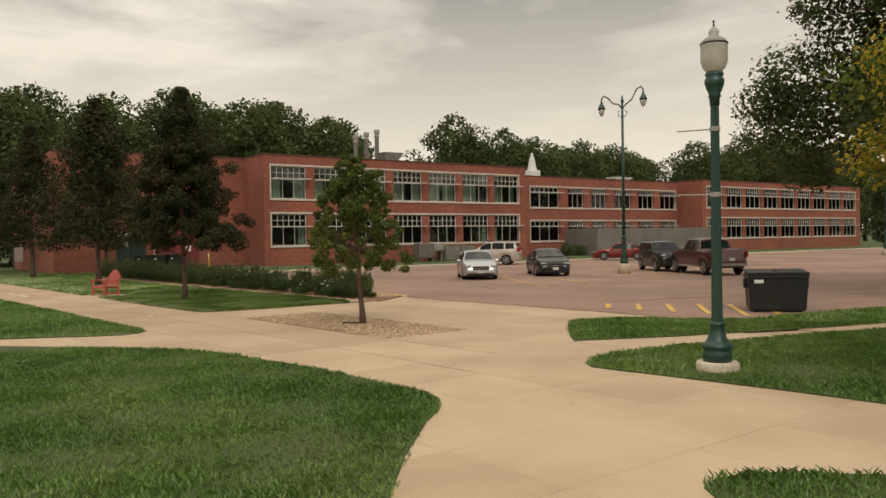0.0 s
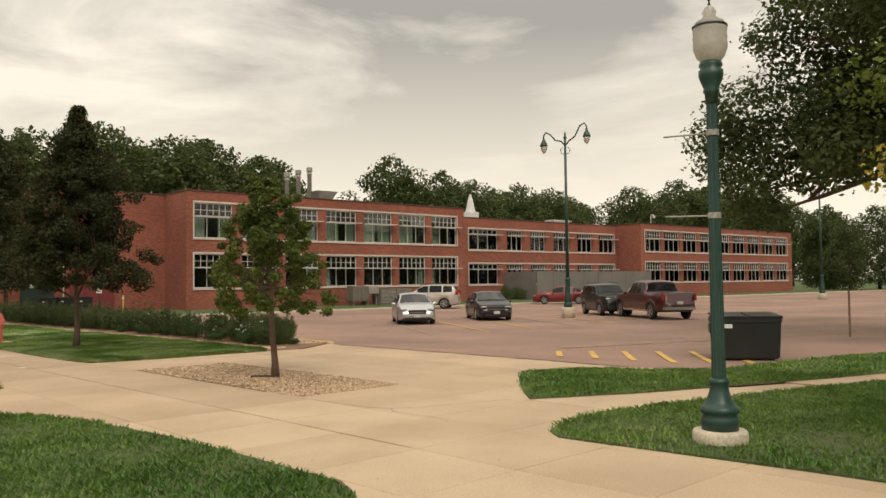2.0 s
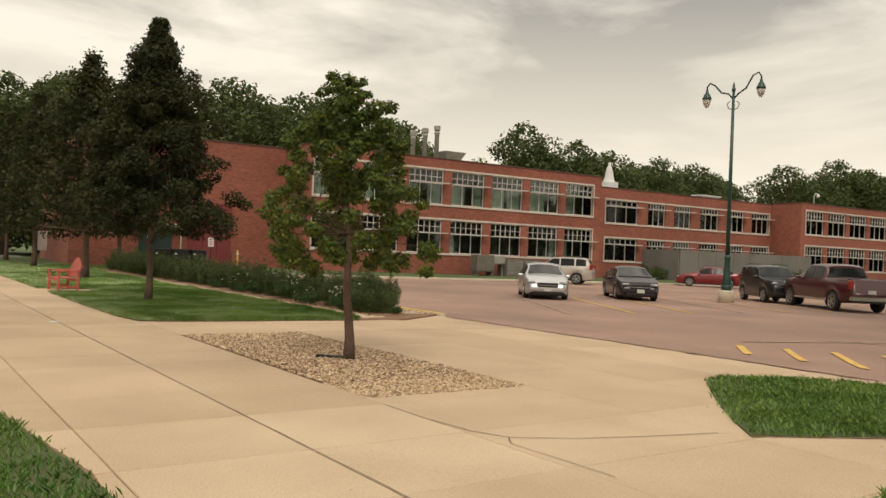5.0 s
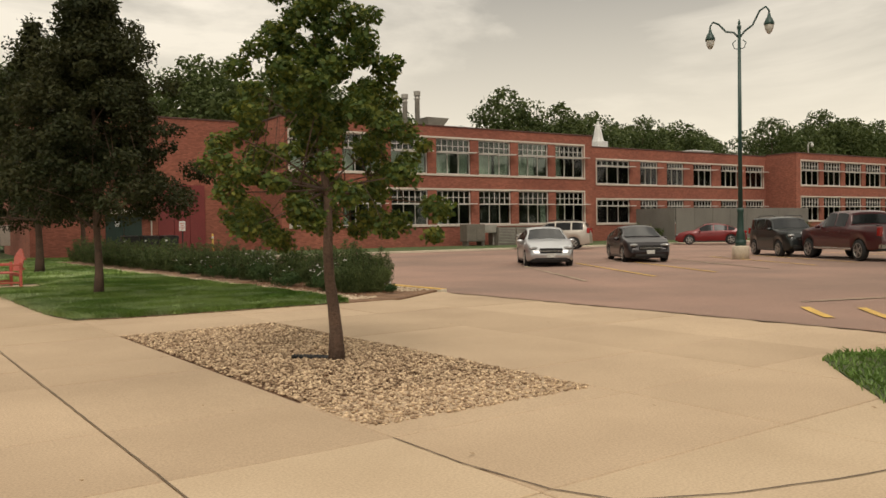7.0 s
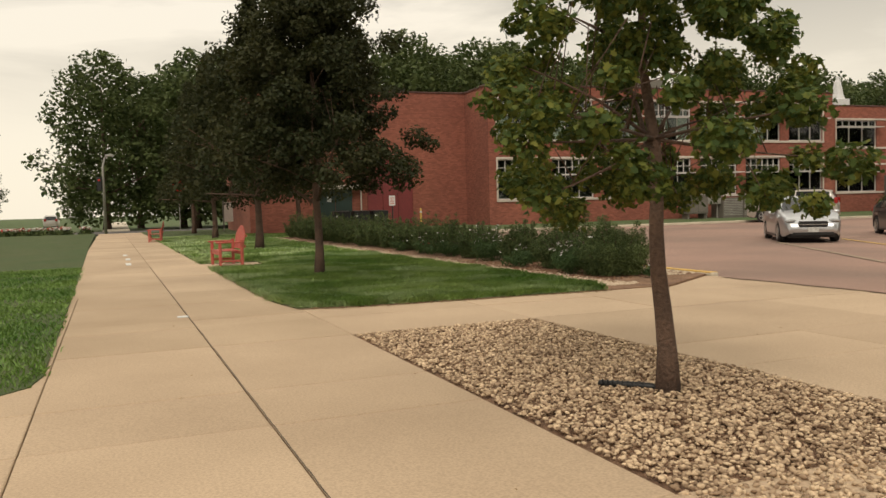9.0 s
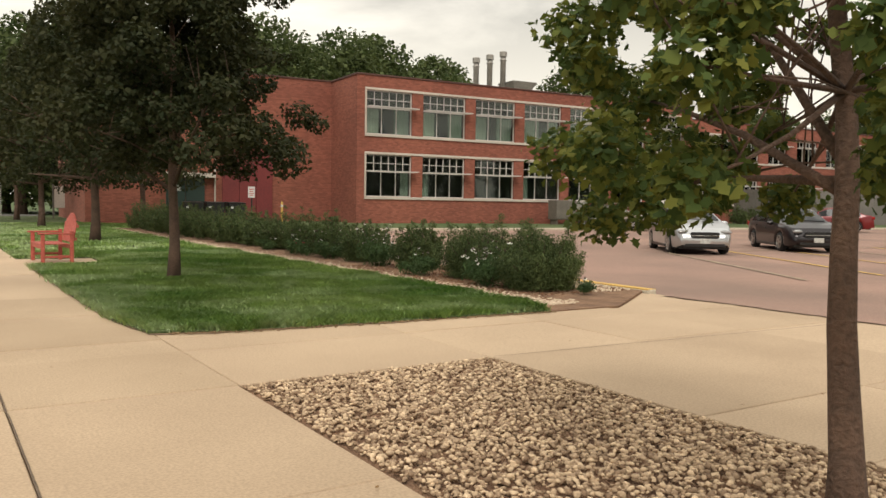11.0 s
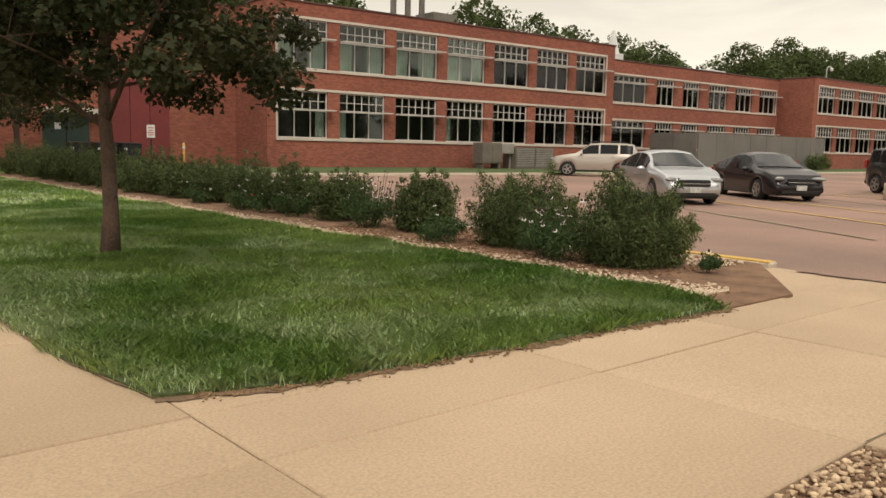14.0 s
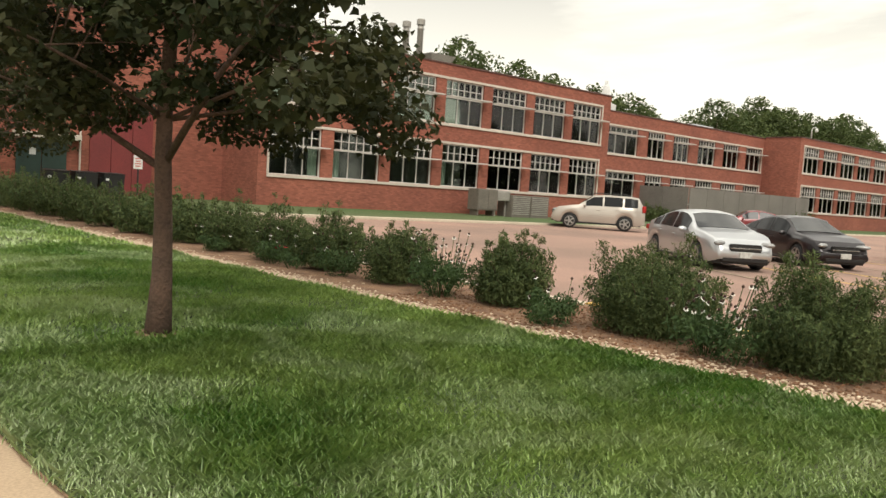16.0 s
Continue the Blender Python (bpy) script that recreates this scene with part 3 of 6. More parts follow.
for x0, x1, y, top in ((16.9, 41.65, 37.45, 7.85), (41.6, 66.0, 40.05, 7.4), (65.95, 98.95, 36.85, 7.5)):
    sp("coping", rbox(x0, x1, y, y + 0.45, top + 0.002, top + 0.09, 0.01), M_DARKMETAL, "dark red metal coping")
sp("coping", rbox(4.0, 16.95, 41.15, 41.6, 7.852, 7.94, 0.01), M_DARKMETAL, "dark red metal coping")
sp("coping", rbox(16.9, 17.35, 37.91, 41.14, 7.852, 7.94, 0.01), M_DARKMETAL, "dark red metal coping")
sp("coping", rbox(65.95, 66.4, 37.31, 40.04, 7.502, 7.59, 0.01), M_DARKMETAL, "dark red metal coping")
b = bmesh.new()
tube(b, [(41.85, 39.98, 7.2), (41.85, 39.98, 0.1)], 0.07)
sp("downpipe", b, M_STONE, "pale downpipe")


# ---- trees ----
LEAF_PLAIN = [(-0.5, 0, 0), (-0.1, 0.34, 0.06), (0.55, 0, 0), (-0.1, -0.34, 0.06)]
LEAF_LOBED = [(-0.42, 0, 0), (-0.16, 0.22, 0.03), (-0.2, 0.5, 0.07), (0.06, 0.24, 0.02), (0.22, 0.34, 0.05), (0.56, 0, -0.05), (0.22, -0.34, 0.05), (0.06, -0.24, 0.02), (-0.2, -0.5, 0.07), (-0.16, -0.22, 0.03)]
LEAF_MAPLE = [(-0.45, 0, 0), (-0.18, 0.48, 0.07), (0.08, 0.25, 0.02), (0.58, 0, -0.05), (0.08, -0.25, 0.02), (-0.18, -0.48, 0.07)]
LEAF_FINE = [(-0.5, 0, 0), (0.0, 0.14, 0.04), (0.65, 0, -0.02), (0.0, -0.14, 0.04)]
LEAF_THIN = [(-0.5, 0, 0), (0.0, 0.19, 0.05), (0.65, 0, -0.02), (0.0, -0.19, 0.05)]


def leaf_cloud(rng, centres, radii, count, size, outline, up=0.6, droop=0.3, flat=0.75):
    """Leaf blades scattered through clumps, each bent along its midrib."""
    centres, radii = np.asarray(centres, float), np.asarray(radii, float)
    wts = radii ** 2
    idx = rng.choice(len(centres), count, p=wts / wts.sum())
    d = rng.normal(size=(count, 3))
    d /= np.linalg.norm(d, axis=1)[:, None]
    r = rng.uniform(0.2, 1.0, count) ** 0.55 * (1 + 0.1 * rng.normal(size=count))
    c = centres[idx] + d * (radii[idx] * r)[:, None] * np.array([1, 1, flat])
    nrm = d * 0.5 + rng.normal(size=(count, 3)) * 0.55 + np.array([0, 0, up])
    nrm /= np.linalg.norm(nrm, axis=1)[:, None]
    t = np.cross(nrm, rng.normal(size=(count, 3)))
    t /= np.linalg.norm(t, axis=1)[:, None] + 1e-9
    t[:, 2] -= droop * rng.uniform(0, 1, count)
    s = np.cross(nrm, t)
    z = size * rng.uniform(0.55, 1.25, count)[:, None]
    v = np.stack([c + z * (a * t + b * s + e * nrm) for a, b, e in outline], 1).reshape(-1, 3)
    return v, np.arange(count * len(outline)).reshape(-1, len(outline))


def crown_tree(name, label, x, y, h, trunk_r, crown_base, crown_w, clumps, leaves, leaf, material, seed, fork=None, shape="oval", z=0.02, material2=None, share2=0.0, limbs=9, outline=LEAF_PLAIN, cl=(0.09, 0.17), group="", lean=(0, 0), extra=(), patch=None, fan=None):
    rng = np.random.default_rng(seed)
    t = tagged(empty(name, x, y, z), label, "tree", group)
    fork = fork or crown_base
    b = bmesh.new()
    k1 = 12
    pts = [(lean[0] * k / k1 + 0.02 * math.sin(k * 1.3), lean[1] * k / k1 + 0.015 * math.sin(k), h * 0.84 * k / k1 - (0.04 if k == 0 else 0)) for k in range(k1 + 1)]
    rad = [trunk_r * (1.3 if k == 0 else 1.04 if k == 1 else 1.0) * (1 - 0.92 * (k / k1) ** 0.8) + 0.01 for k in range(k1 + 1)]
    tube(b, pts, rad, 12)
    part("trunk", b, M_BARK, t, smooth=True)
    cs, rs = [], []
    for k in range(clumps):
        f = (k + 0.5) / clumps
        zz = crown_base + (h - crown_base) * f ** 0.92
        if shape == "oval":
            w = crown_w * 0.5 * math.sin(math.pi * min(1, 0.2 + 0.76 * f)) ** 0.8
        elif shape == "egg":
            w = crown_w * 0.5 * min(1, 0.8 + f * 1.5) * max(0.05, 1 - f) ** 0.5
        elif shape == "spire":
            w = crown_w * 0.5 * min(1, 0.8 + f * 1.5) * max(0.03, 1 - f) ** 0.85 * rng.uniform(0.7, 1.25)
        elif shape == "cone":
            w = crown_w * 0.5 * min(1, 0.72 + f * 1.6) * max(0.03, 1 - f) ** 0.72
        else:
            w = crown_w * 0.5 * math.sqrt(max(0.05, 1 - (2 * f - 0.85) ** 2 / 1.35))
        a = 2.39996 * k + rng.uniform(-0.3, 0.3)
        cr = crown_w * rng.uniform(*cl) * (0.6 if f > 0.88 else 1)
        rr = max(0.0, w * math.sqrt(rng.uniform(0.12, 1.0)) * rng.uniform(0.85, 1.12) - cr * 0.5)
        cs.append((math.cos(a) * rr + lean[0] * f, math.sin(a) * rr + lean[1] * f, zz - cr * 0.3))
        rs.append(cr)
    for e in extra:
        cs.append(e[:3]), rs.append(e[3])
    clumps = len(cs)
    order = sorted(range(clumps), key=lambda i: -(cs[i][0] ** 2 + cs[i][1] ** 2))
    for k in range(limbs):
        p3 = Vector(cs[order[k * 2 % clumps]])
        if fan is not None:
            way = Vector((math.cos(fan + 2.39996 * k), math.sin(fan + 2.39996 * k), 0.25 + 0.5 * (k % 3)))
            p3 = max((Vector(c) for c in cs), key=lambda c: (c - Vector((0, 0, crown_base))).normalized().dot(way.normalized()) * 2 - abs(c.to_2d().length - crown_w * 0.36) / crown_w)
        z0 = max(fork * (0.92 + 0.05 * k / limbs), min(p3.z - 0.25 * math.hypot(p3.x, p3.y) - 0.3, h * 0.7))
        if k < 3:
            z0 = fork * (1 + 0.04 * k)
        else:
            z0 = max(z0, fork * 1.3)
        b = bmesh.new()
        p0 = Vector((lean[0] * z0 / h, lean[1] * z0 / h, z0))
        p1 = p0.lerp(p3, 0.4) + Vector((0, 0, 0.1 * (p3.z - z0)))
        p2 = p0.lerp(p3, 0.72) + Vector((0, 0, 0.07 * (p3.z - z0)))
        r0 = trunk_r * (0.48 if k < 3 else 0.3) * (1 - 0.5 * z0 / h)
        tube(b, [p0, p1, p2, p3], [r0, r0 * 0.7, r0 * 0.45, 0.006], 7)
        for j in range(3):
            q = p1.lerp(p3, rng.uniform(0.1, 0.7))
            e = Vector(cs[int(rng.integers(clumps))])
            e = q + (e - q).normalized() * min((e - q).length, crown_w * 0.22)
            tube(b, [q, q.lerp(e, 0.5) + Vector((0, 0, 0.03)), e], [r0 * 0.35, r0 * 0.22, 0.004], 5)
        part("limb", b, M_BARK, t, smooth=True)
    v, f = leaf_cloud(rng, cs, rs, leaves, leaf, outline)
    soup("crown", v, f, material, t)
    if material2:
        sel = [i for i in range(clumps) if rng.uniform() < share2]
        if patch:
            sel = [i for i in range(clumps) if (Vector(cs[i]) - Vector(patch[:3])).length < patch[3]]
        v, f = leaf_cloud(rng, [cs[i] for i in sel], [rs[i] * 1.05 for i in sel], int(leaves * share2 * 0.8), leaf, outline)
        soup("turning_foliage", v, f, material2, t)
    return t


crown_tree("maple_tree", "young maple with yellow-green leaves standing in a gravel bed", 2.55, 0.22, 3.55, 0.056, 1.15, 2.75, 120, 17500, 0.05, M_LEAF_BED, 3, fork=1.2, shape="egg", material2=M_LEAF_MID, share2=0.95, outline=LEAF_LOBED, limbs=16, cl=(0.034, 0.066), lean=(-0.12, 0.1), extra=[(-0.35, 1.2, 1.38, 0.18), (0.0, 1.35, 1.1, 0.18), (-0.25, 1.25, 1.95, 0.2), (0.2, 1.35, 1.7, 0.24), (0.45, 1.2, 1.3, 0.22), (0.4, 1.2, 2.3, 0.28), (0.1, 1.0, 1.4, 0.2)])
crown_tree("maple_tree", "dark-leaved maple on the lawn beside the shrub bed", 2.28, 10.8, 6.6, 0.076, 1.75, 5.0, 270, 74000, 0.072, M_LEAF_MAPLE, 5, fork=1.28, shape="spire", outline=LEAF_MAPLE, limbs=14, fan=2.6, cl=(0.036, 0.084), group="maples along the walk")
for k, (x, y, h, w) in enumerate(((2.5, 22.9, 8.2, 6.8), (5.6, 34.5, 9.0, 7.2), (1.75, 34.5, 8.4, 6.2), (1.2, 46.5, 9.0, 5.6))):
    crown_tree("maple_tree", "dark-leaved maple on the lawn along the walk", x, y, h, 0.12, 1.9, w, 150, 15000, 0.15, M_LEAF_MAPLE, 11 + k, fork=1.7, shape="spire", limbs=9, cl=(0.05, 0.11), group="maples along the walk")
# turning tree by the street lamp, large dark tree at the edge of the lot
crown_tree("maple_tree", "green maple with one yellow limb on the lawn by the lamp", 5.25, -12.0, 6.8, 0.13, 1.7, 5.9, 180, 52000, 0.075, M_LEAF_LIME, 21, fork=1.9, shape="round", material2=M_LEAF_YEL, share2=0.06, outline=LEAF_MAPLE, limbs=14, cl=(0.06, 0.12), patch=(-1.4, 2.2, 3.4, 1.0), extra=[(-0.6, 1.8, 2.3, 0.6), (-0.2, 1.3, 2.1, 0.6), (-1.0, 2.2, 2.7, 0.6), (0.2, 0.8, 2.2, 0.6), (-1.2, 1.4, 2.2, 0.5), (0.5, 1.6, 2.3, 0.6), (0.9, 0.9, 2.1, 0.6)])
crown_tree("shade_tree", "large dark green shade tree at the edge of the lot", 22.0, -6.1, 14.8, 0.42, 5.4, 15.0, 100, 105000, 0.17, M_LEAF_FAR, 22, fork=5.6, shape="round", limbs=18, cl=(0.06, 0.1), lean=(-0.4, 1.0), extra=[(-1.3, 7.6, 5.5, 1.6), (-1.6, 7.0, 7.2, 1.6), (-2.0, 6.9, 4.4, 1.2), (-1.2, 8.3, 6.5, 1.3), (-1.8, 6.4, 3.7, 0.8), (-1.0, 5.4, 8.3, 1.5), (-0.5, 4.2, 9.0, 1.5), (-1.4, 6.0, 6.0, 1.4), (-0.8, 4.6, 7.0, 1.3), (-0.7, 3.2, 6.4, 1.3), (-0.3, 2.0, 6.2, 1.3), (-1.5, 5.2, 5.0, 1.0), (-1.0, 4.2, 5.6, 1.1), (-1.8, 1.2, 5.8, 1.2)])
# woods behind the school and around
rt = random.Random(5)
PROTO_TREE = []
for k in range(6):
    PROTO_TREE.append(crown_tree("tall_tree", "tall dark green tree around the school, the southern row added unseen", 0, 0, 19, 0.35, 2.0, 13.5, 130, 10500, 0.48, M_LEAF_FAR, 40 + k, fork=3.5, shape="round", limbs=8, z=-0.2, cl=(0.08, 0.15), group="woods behind the school"))
spots = [(-6 + 7.2 * k + rt.uniform(-1.5, 1.5), 72 + rt.uniform(0, 9), rt.uniform(0.92, 1.06)) for k in range(9)]
spots += [(-62 + 11 * k, 92 + rt.uniform(0, 14), rt.uniform(0.9, 1.1)) for k in range(5)]
spots += [(66 + 7 * k + rt.uniform(-1.5, 1.5), 80 + rt.uniform(-3, 6), 1.03 - 0.03 * k + rt.uniform(-0.06, 0.06)) for k in range(3)]
spots += [(86 + 9 * k + rt.uniform(-2, 2), 84 + rt.uniform(-3, 8), 1.0 + rt.uniform(-0.06, 0.08)) for k in range(5)]
spots += [(131 + 11 * k + rt.uniform(-2, 2), 86 + rt.uniform(-6, 10), 0.96 + 0.06 * k + rt.uniform(-0.06, 0.06)) for k in range(7)]
spots += [(152 + 9 * k, 94 + rt.uniform(-4, 4), 1.22 + rt.uniform(-0.05, 0.05)) for k in range(7)] + [(37, 80, 1.02), (30, 84, 1.0)]
spots += [(112 + rt.uniform(0, 30), 46 - 9 * k + rt.uniform(-3, 3), 0.62 + rt.uniform(-0.1, 0.15)) for k in range(8)]
spots += [(64 + 5.6 * k + rt.uniform(-2, 2), 92 + rt.uniform(-3, 8), 1.04 - 0.006 * k + rt.uniform(-0.08, 0.06)) for k in range(18)]
spots += [(104, 33, 0.5), (113, 39, 0.6), (122, 45, 0.66), (110, 23, 0.55), (121, 30, 0.6), (133, 37, 0.66), (119, 15, 0.6), (131, 22, 0.62), (146, 28, 0.7), (142, 44, 0.75), (160, 40, 0.8), (116, 4, 0.6), (128, 8, 0.6)]
spots += [(0 + 6.5 * k + rt.uniform(-2, 2), 84 + rt.uniform(0, 8), rt.uniform(0.98, 1.1)) for k in range(9)]
# unseen row to the south, added only to darken the window reflections
spots += [(6 + 10.5 * k + rt.uniform(-2, 2), -72 + rt.uniform(-5, 5), rt.uniform(0.85, 1.05)) for k in range(5, 14)]
spots += [(150, -36, 0.9), (138, -52, 0.95), (120, -60, 0.9), (96, -62, 0.8), (-3.0, 92, 1.02), (7, 96, 1.0), (18, 98, 1.0), (-40, 205, 0.8), (-62, 190, 0.85), (-22, 230, 0.75), (-90, 140, 0.9)]
spots = [q for q in spots if not (q[1] > 60 and q[0] > 0 and abs(q[0] - 57 * (q[1] + 5) / 85) < 7.5)]
spots = [(x, y, s * (0.86 if -7 < x < 8 and y > 70 else 1)) for x, y, s in spots if not (-20 < x < -15)]
for k, (x, y, s) in enumerate(spots):
    m = pose(x, y, -0.22, 0, 0, 73 * k) @ Matrix.Diagonal((s * rt.uniform(0.95, 1.15), s * rt.uniform(0.95, 1.15), s, 1))
    if k < 6:
        PROTO_TREE[k].matrix_basis = m
    else:
        o = copy_thing(PROTO_TREE[k % 6], m)
        o.matrix_basis = m


# ---- shrubs and flowers ----
def shrub(x, y, r, h, seed, leaves=2600, size=0.07, z=0.0):
    rng = np.random.default_rng(seed)
    s = tagged(empty("shrub", x, y, z), "rounded dense green shrub in the mulch bed", "shrub", "shrubs along the lot")
    b = bmesh.new()
    cs, rs = [], []
    for k in range(26):
        a, q = 2.4 * k, math.sqrt((k + 0.5) / 26)
        top = Vector((math.cos(a) * r * q, math.sin(a) * r * q, h * (1.02 - 0.45 * q * q) * rng.uniform(0.74, 1.3)))
        tube(b, [(top.x * 0.15, top.y * 0.15, -0.02), (top.x * 0.6, top.y * 0.6, top.z * 0.5), top], [0.012, 0.008, 0.003], 5)
        for f in (0.3, 0.55, 0.8):
            cs.append((top.x * (0.55 + 0.4 * f), top.y * (0.55 + 0.4 * f), top.z * f))
            rs.append(r * rng.uniform(0.22, 0.34) * (1.1 - 0.4 * f))
        cs.append(tuple(top)), rs.append(r * 0.1)
    tagged(part("stem", b, M_BARK, s), kind="stuff")
    v, f = leaf_cloud(rng, cs, rs, leaves, size, LEAF_FINE, up=0.35, droop=-0.5, flat=0.95)
    v[:, 2] = np.maximum(v[:, 2], 0.03)
    soup("foliage", v, f, M_LEAF_BUSH, s)


SHRUBS = [(6.6, 7.6, 0.68, 0.78), (6.7, 9.35, 0.72, 0.84), (6.6, 11.25, 0.52, 0.74), (6.45, 13.25, 0.55, 0.76), (6.35, 14.75, 0.58, 0.78), (6.3, 16.2, 0.6, 0.82), (6.2, 17.7, 0.6, 0.82), (6.15, 19.1, 0.62, 0.78), (6.1, 20.2, 0.64, 0.8), (6.0, 21.3, 0.75, 0.85), (5.9, 23.0, 0.75, 0.85), (5.8, 24.7, 0.78, 0.85), (5.7, 26.4, 0.78, 0.85), (5.6, 28.2, 0.8, 0.9), (5.5, 30.0, 0.8, 0.9), (5.3, 32.0, 0.8, 0.9)]
for k, (x, y, r, h) in enumerate(SHRUBS):
    shrub(x, y, r, h, 60 + k, 52000 if k < 2 else 18000 if k < 7 else 6500, size=0.04 if k < 2 else 0.056 if k < 7 else 0.09)
for k, (x, y) in enumerate(((46.5, 37.0), (45.3, 37.3), (61.6, 34.3), (60.3, 34.1))):
    shrub(x, y, 0.85, 1.1, 90 + k, 1200, size=0.2, z=0.12)

M_PETAL = mat("white_petal", (0.75, 0.74, 0.66), rough=0.7, bump=0)
M_CONE = mat("dark_seed_head", (0.05, 0.025, 0.015), rough=0.9)
M_REDPETAL = mat("red_petal", (0.45, 0.03, 0.02), rough=0.7, bump=0)
M_LEAF_PALE = leaf_mat("coneflower_leaf", (0.03, 0.062, 0.02), (0.08, 0.125, 0.04))


def coneflower(x, y, h, heads, seed, petal=M_PETAL):
    rng = np.random.default_rng(seed)
    t = tagged(empty("coneflower_plant", x, y, 0.0), "leafy perennial with " + ("white daisy" if petal is M_PETAL else "red") + " flowers between the shrubs", "flower plant", "flowers in the mulch bed")
    st, pe, co = bmesh.new(), bmesh.new(), bmesh.new()
    cs = []
    for k in range(heads):
        a, q = rng.uniform(0, 6.28), 0.42 * math.sqrt(rng.uniform(0, 1))
        tp = Vector((math.cos(a) * q, math.sin(a) * q, h * rng.uniform(0.6, 1.12)))
        tube(st, [(tp.x * 0.3, tp.y * 0.3, 0), (tp.x * 0.8, tp.y * 0.8, tp.z * 0.6), tp], 0.004, 4)
        cs.append((tp.x * 0.7, tp.y * 0.7, tp.z * 0.5))
        lathe(co, [(0.006, tp.z - 0.005), (0.014, tp.z + 0.004), (0.011, tp.z + 0.018), (0.003, tp.z + 0.024)], tp.x, tp.y, 6)
        tl = Euler((rng.uniform(-0.9, 0.9), rng.uniform(-0.9, 0.9), 0)).to_matrix()
        if k % 3 != 2:
            for j in range(9):
                g = j * 2 * math.pi / 9
                d, e = tl @ Vector((math.cos(g), math.sin(g), -0.3)), tl @ Vector((-math.sin(g), math.cos(g), 0))
                pe.faces.new([pe.verts.new(tp + c) for c in (d * 0.005, d * 0.016 + e * 0.006, d * 0.026, d * 0.016 - e * 0.006)])
    for nm, bb, mm in (("stem", st, M_LEAF_PALE), ("seed_head", co, M_CONE), ("petal", pe, petal)):
        tagged(part(nm, bb, mm, t), kind="stuff")
    v, f = leaf_cloud(rng, cs + [(0, 0, 0.12)], [0.26 * h] * len(cs) + [0.42 * h], int(500 + 700 * h), 0.03 + 0.045 * h, LEAF_THIN, up=0.3, flat=0.8)
    v[:, 2] = np.maximum(v[:, 2], 0.03)
    soup("foliage", v, f, M_LEAF_PALE, t)


for k, (x, y, h, n, p) in enumerate(((6.22, 8.45, 0.66, 36, M_PETAL), (6.05, 8.1, 0.5, 14, M_PETAL), (5.95, 10.0, 0.5, 3, M_PETAL), (6.2, 10.35, 0.5, 5, M_PETAL), (6.15, 12.0, 0.72, 38, M_PETAL), (6.4, 12.3, 0.62, 22, M_PETAL), (6.0, 14.0, 0.55, 18, M_PETAL), (5.85, 15.0, 0.35, 9, M_REDPETAL), (5.8, 15.6, 0.5, 14, M_PETAL), (5.7, 17.4, 0.4, 6, M_PETAL), (6.75, 6.75, 0.26, 2, M_PETAL))):
    coneflower(x, y, h, n, 120 + k, p)


# ---- grass ----
def blades(name, poly, box4, density, height, width, seed, zf=lawn_z, material=None):
    rng = np.random.default_rng(seed)
    x0, x1, y0, y1 = box4
    n = int((x1 - x0) * (y1 - y0) * density)
    x, y = rng.uniform(x0, x1, n), rng.uniform(y0, y1, n)
    wob = 0.03 * np.sin(x * 9 + np.sin(y * 7)) * np.sin(y * 11)
    k = inside(poly, x + rng.normal(0, 0.022, n) + wob, y + rng.normal(0, 0.022, n) + wob)
    tuft = np.sin(x * 2.3 + np.sin(y * 1.7)) * np.sin(y * 2.9 + np.sin(x * 1.1))
    k &= rng.uniform(size=n) < 0.75 + 0.25 * tuft
    x, y, tuft = x[k], y[k], tuft[k]
    n = len(x)
    z = np.array([zf(a, b) for a, b in zip(x, y)]) - 0.01
    h = height * rng.uniform(0.55, 1.3, n) * (1 + 0.25 * tuft)
    a = rng.uniform(0, 2 * math.pi, n)
    lean = rng.uniform(0.3, 1.15, n) * h
    w = width * rng.uniform(0.7, 1.3, n)
    base = np.stack([x, y, z], 1)
    side = np.stack([-np.sin(a) * w, np.cos(a) * w, np.zeros(n)], 1)
    tip = base + np.stack([np.cos(a) * lean, np.sin(a) * lean, h], 1)
    mid = base + np.stack([np.cos(a) * lean * 0.3, np.sin(a) * lean * 0.3, h * 0.6], 1)
    v = np.stack([base - side, base + side, mid + side * 0.8, tip, mid - side * 0.8], 1).reshape(-1, 3)
    ob = soup(name, v, np.arange(n * 5).reshape(-1, 5), material or M_BLADE_FINE)
    return tagged(ob, "mown green grass blades of the lawn", "grass", kind="stuff")


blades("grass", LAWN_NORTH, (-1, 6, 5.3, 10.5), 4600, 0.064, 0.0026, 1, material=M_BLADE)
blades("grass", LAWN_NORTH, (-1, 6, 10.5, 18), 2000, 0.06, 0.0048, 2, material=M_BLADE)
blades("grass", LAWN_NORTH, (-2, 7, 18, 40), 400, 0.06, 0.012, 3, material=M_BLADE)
blades("grass", LAWN_SOUTH, (-6, -0.8, -12, 0.5), 1700, 0.045, 0.005, 4)
blades("grass", LAWN_SOUTH, (-14, -6, -14, 6), 350, 0.05, 0.011, 5)
blades("grass", LAWN_LAMP, (1.9, 9, -13, -6), 1300, 0.05, 0.006, 6)
blades("grass", LAWN_LAMP, (9, 22, -20, -7), 250, 0.05, 0.014, 7)
blades("grass", ISLAND, (3.6, 10, -7, -2.2), 1500, 0.055, 0.006, 8, island_z)
blades("grass", ISLAND, (10, 24, -11, -3), 500, 0.06, 0.011, 9, island_z)
blades("grass", LAWN_WEST, (-7, -0.9, 1.9, 16), 700, 0.05, 0.008, 10)
blades("grass", LAWN_CORNER, (-5, 1.5, -15, -10.9), 1700, 0.05, 0.005, 11)


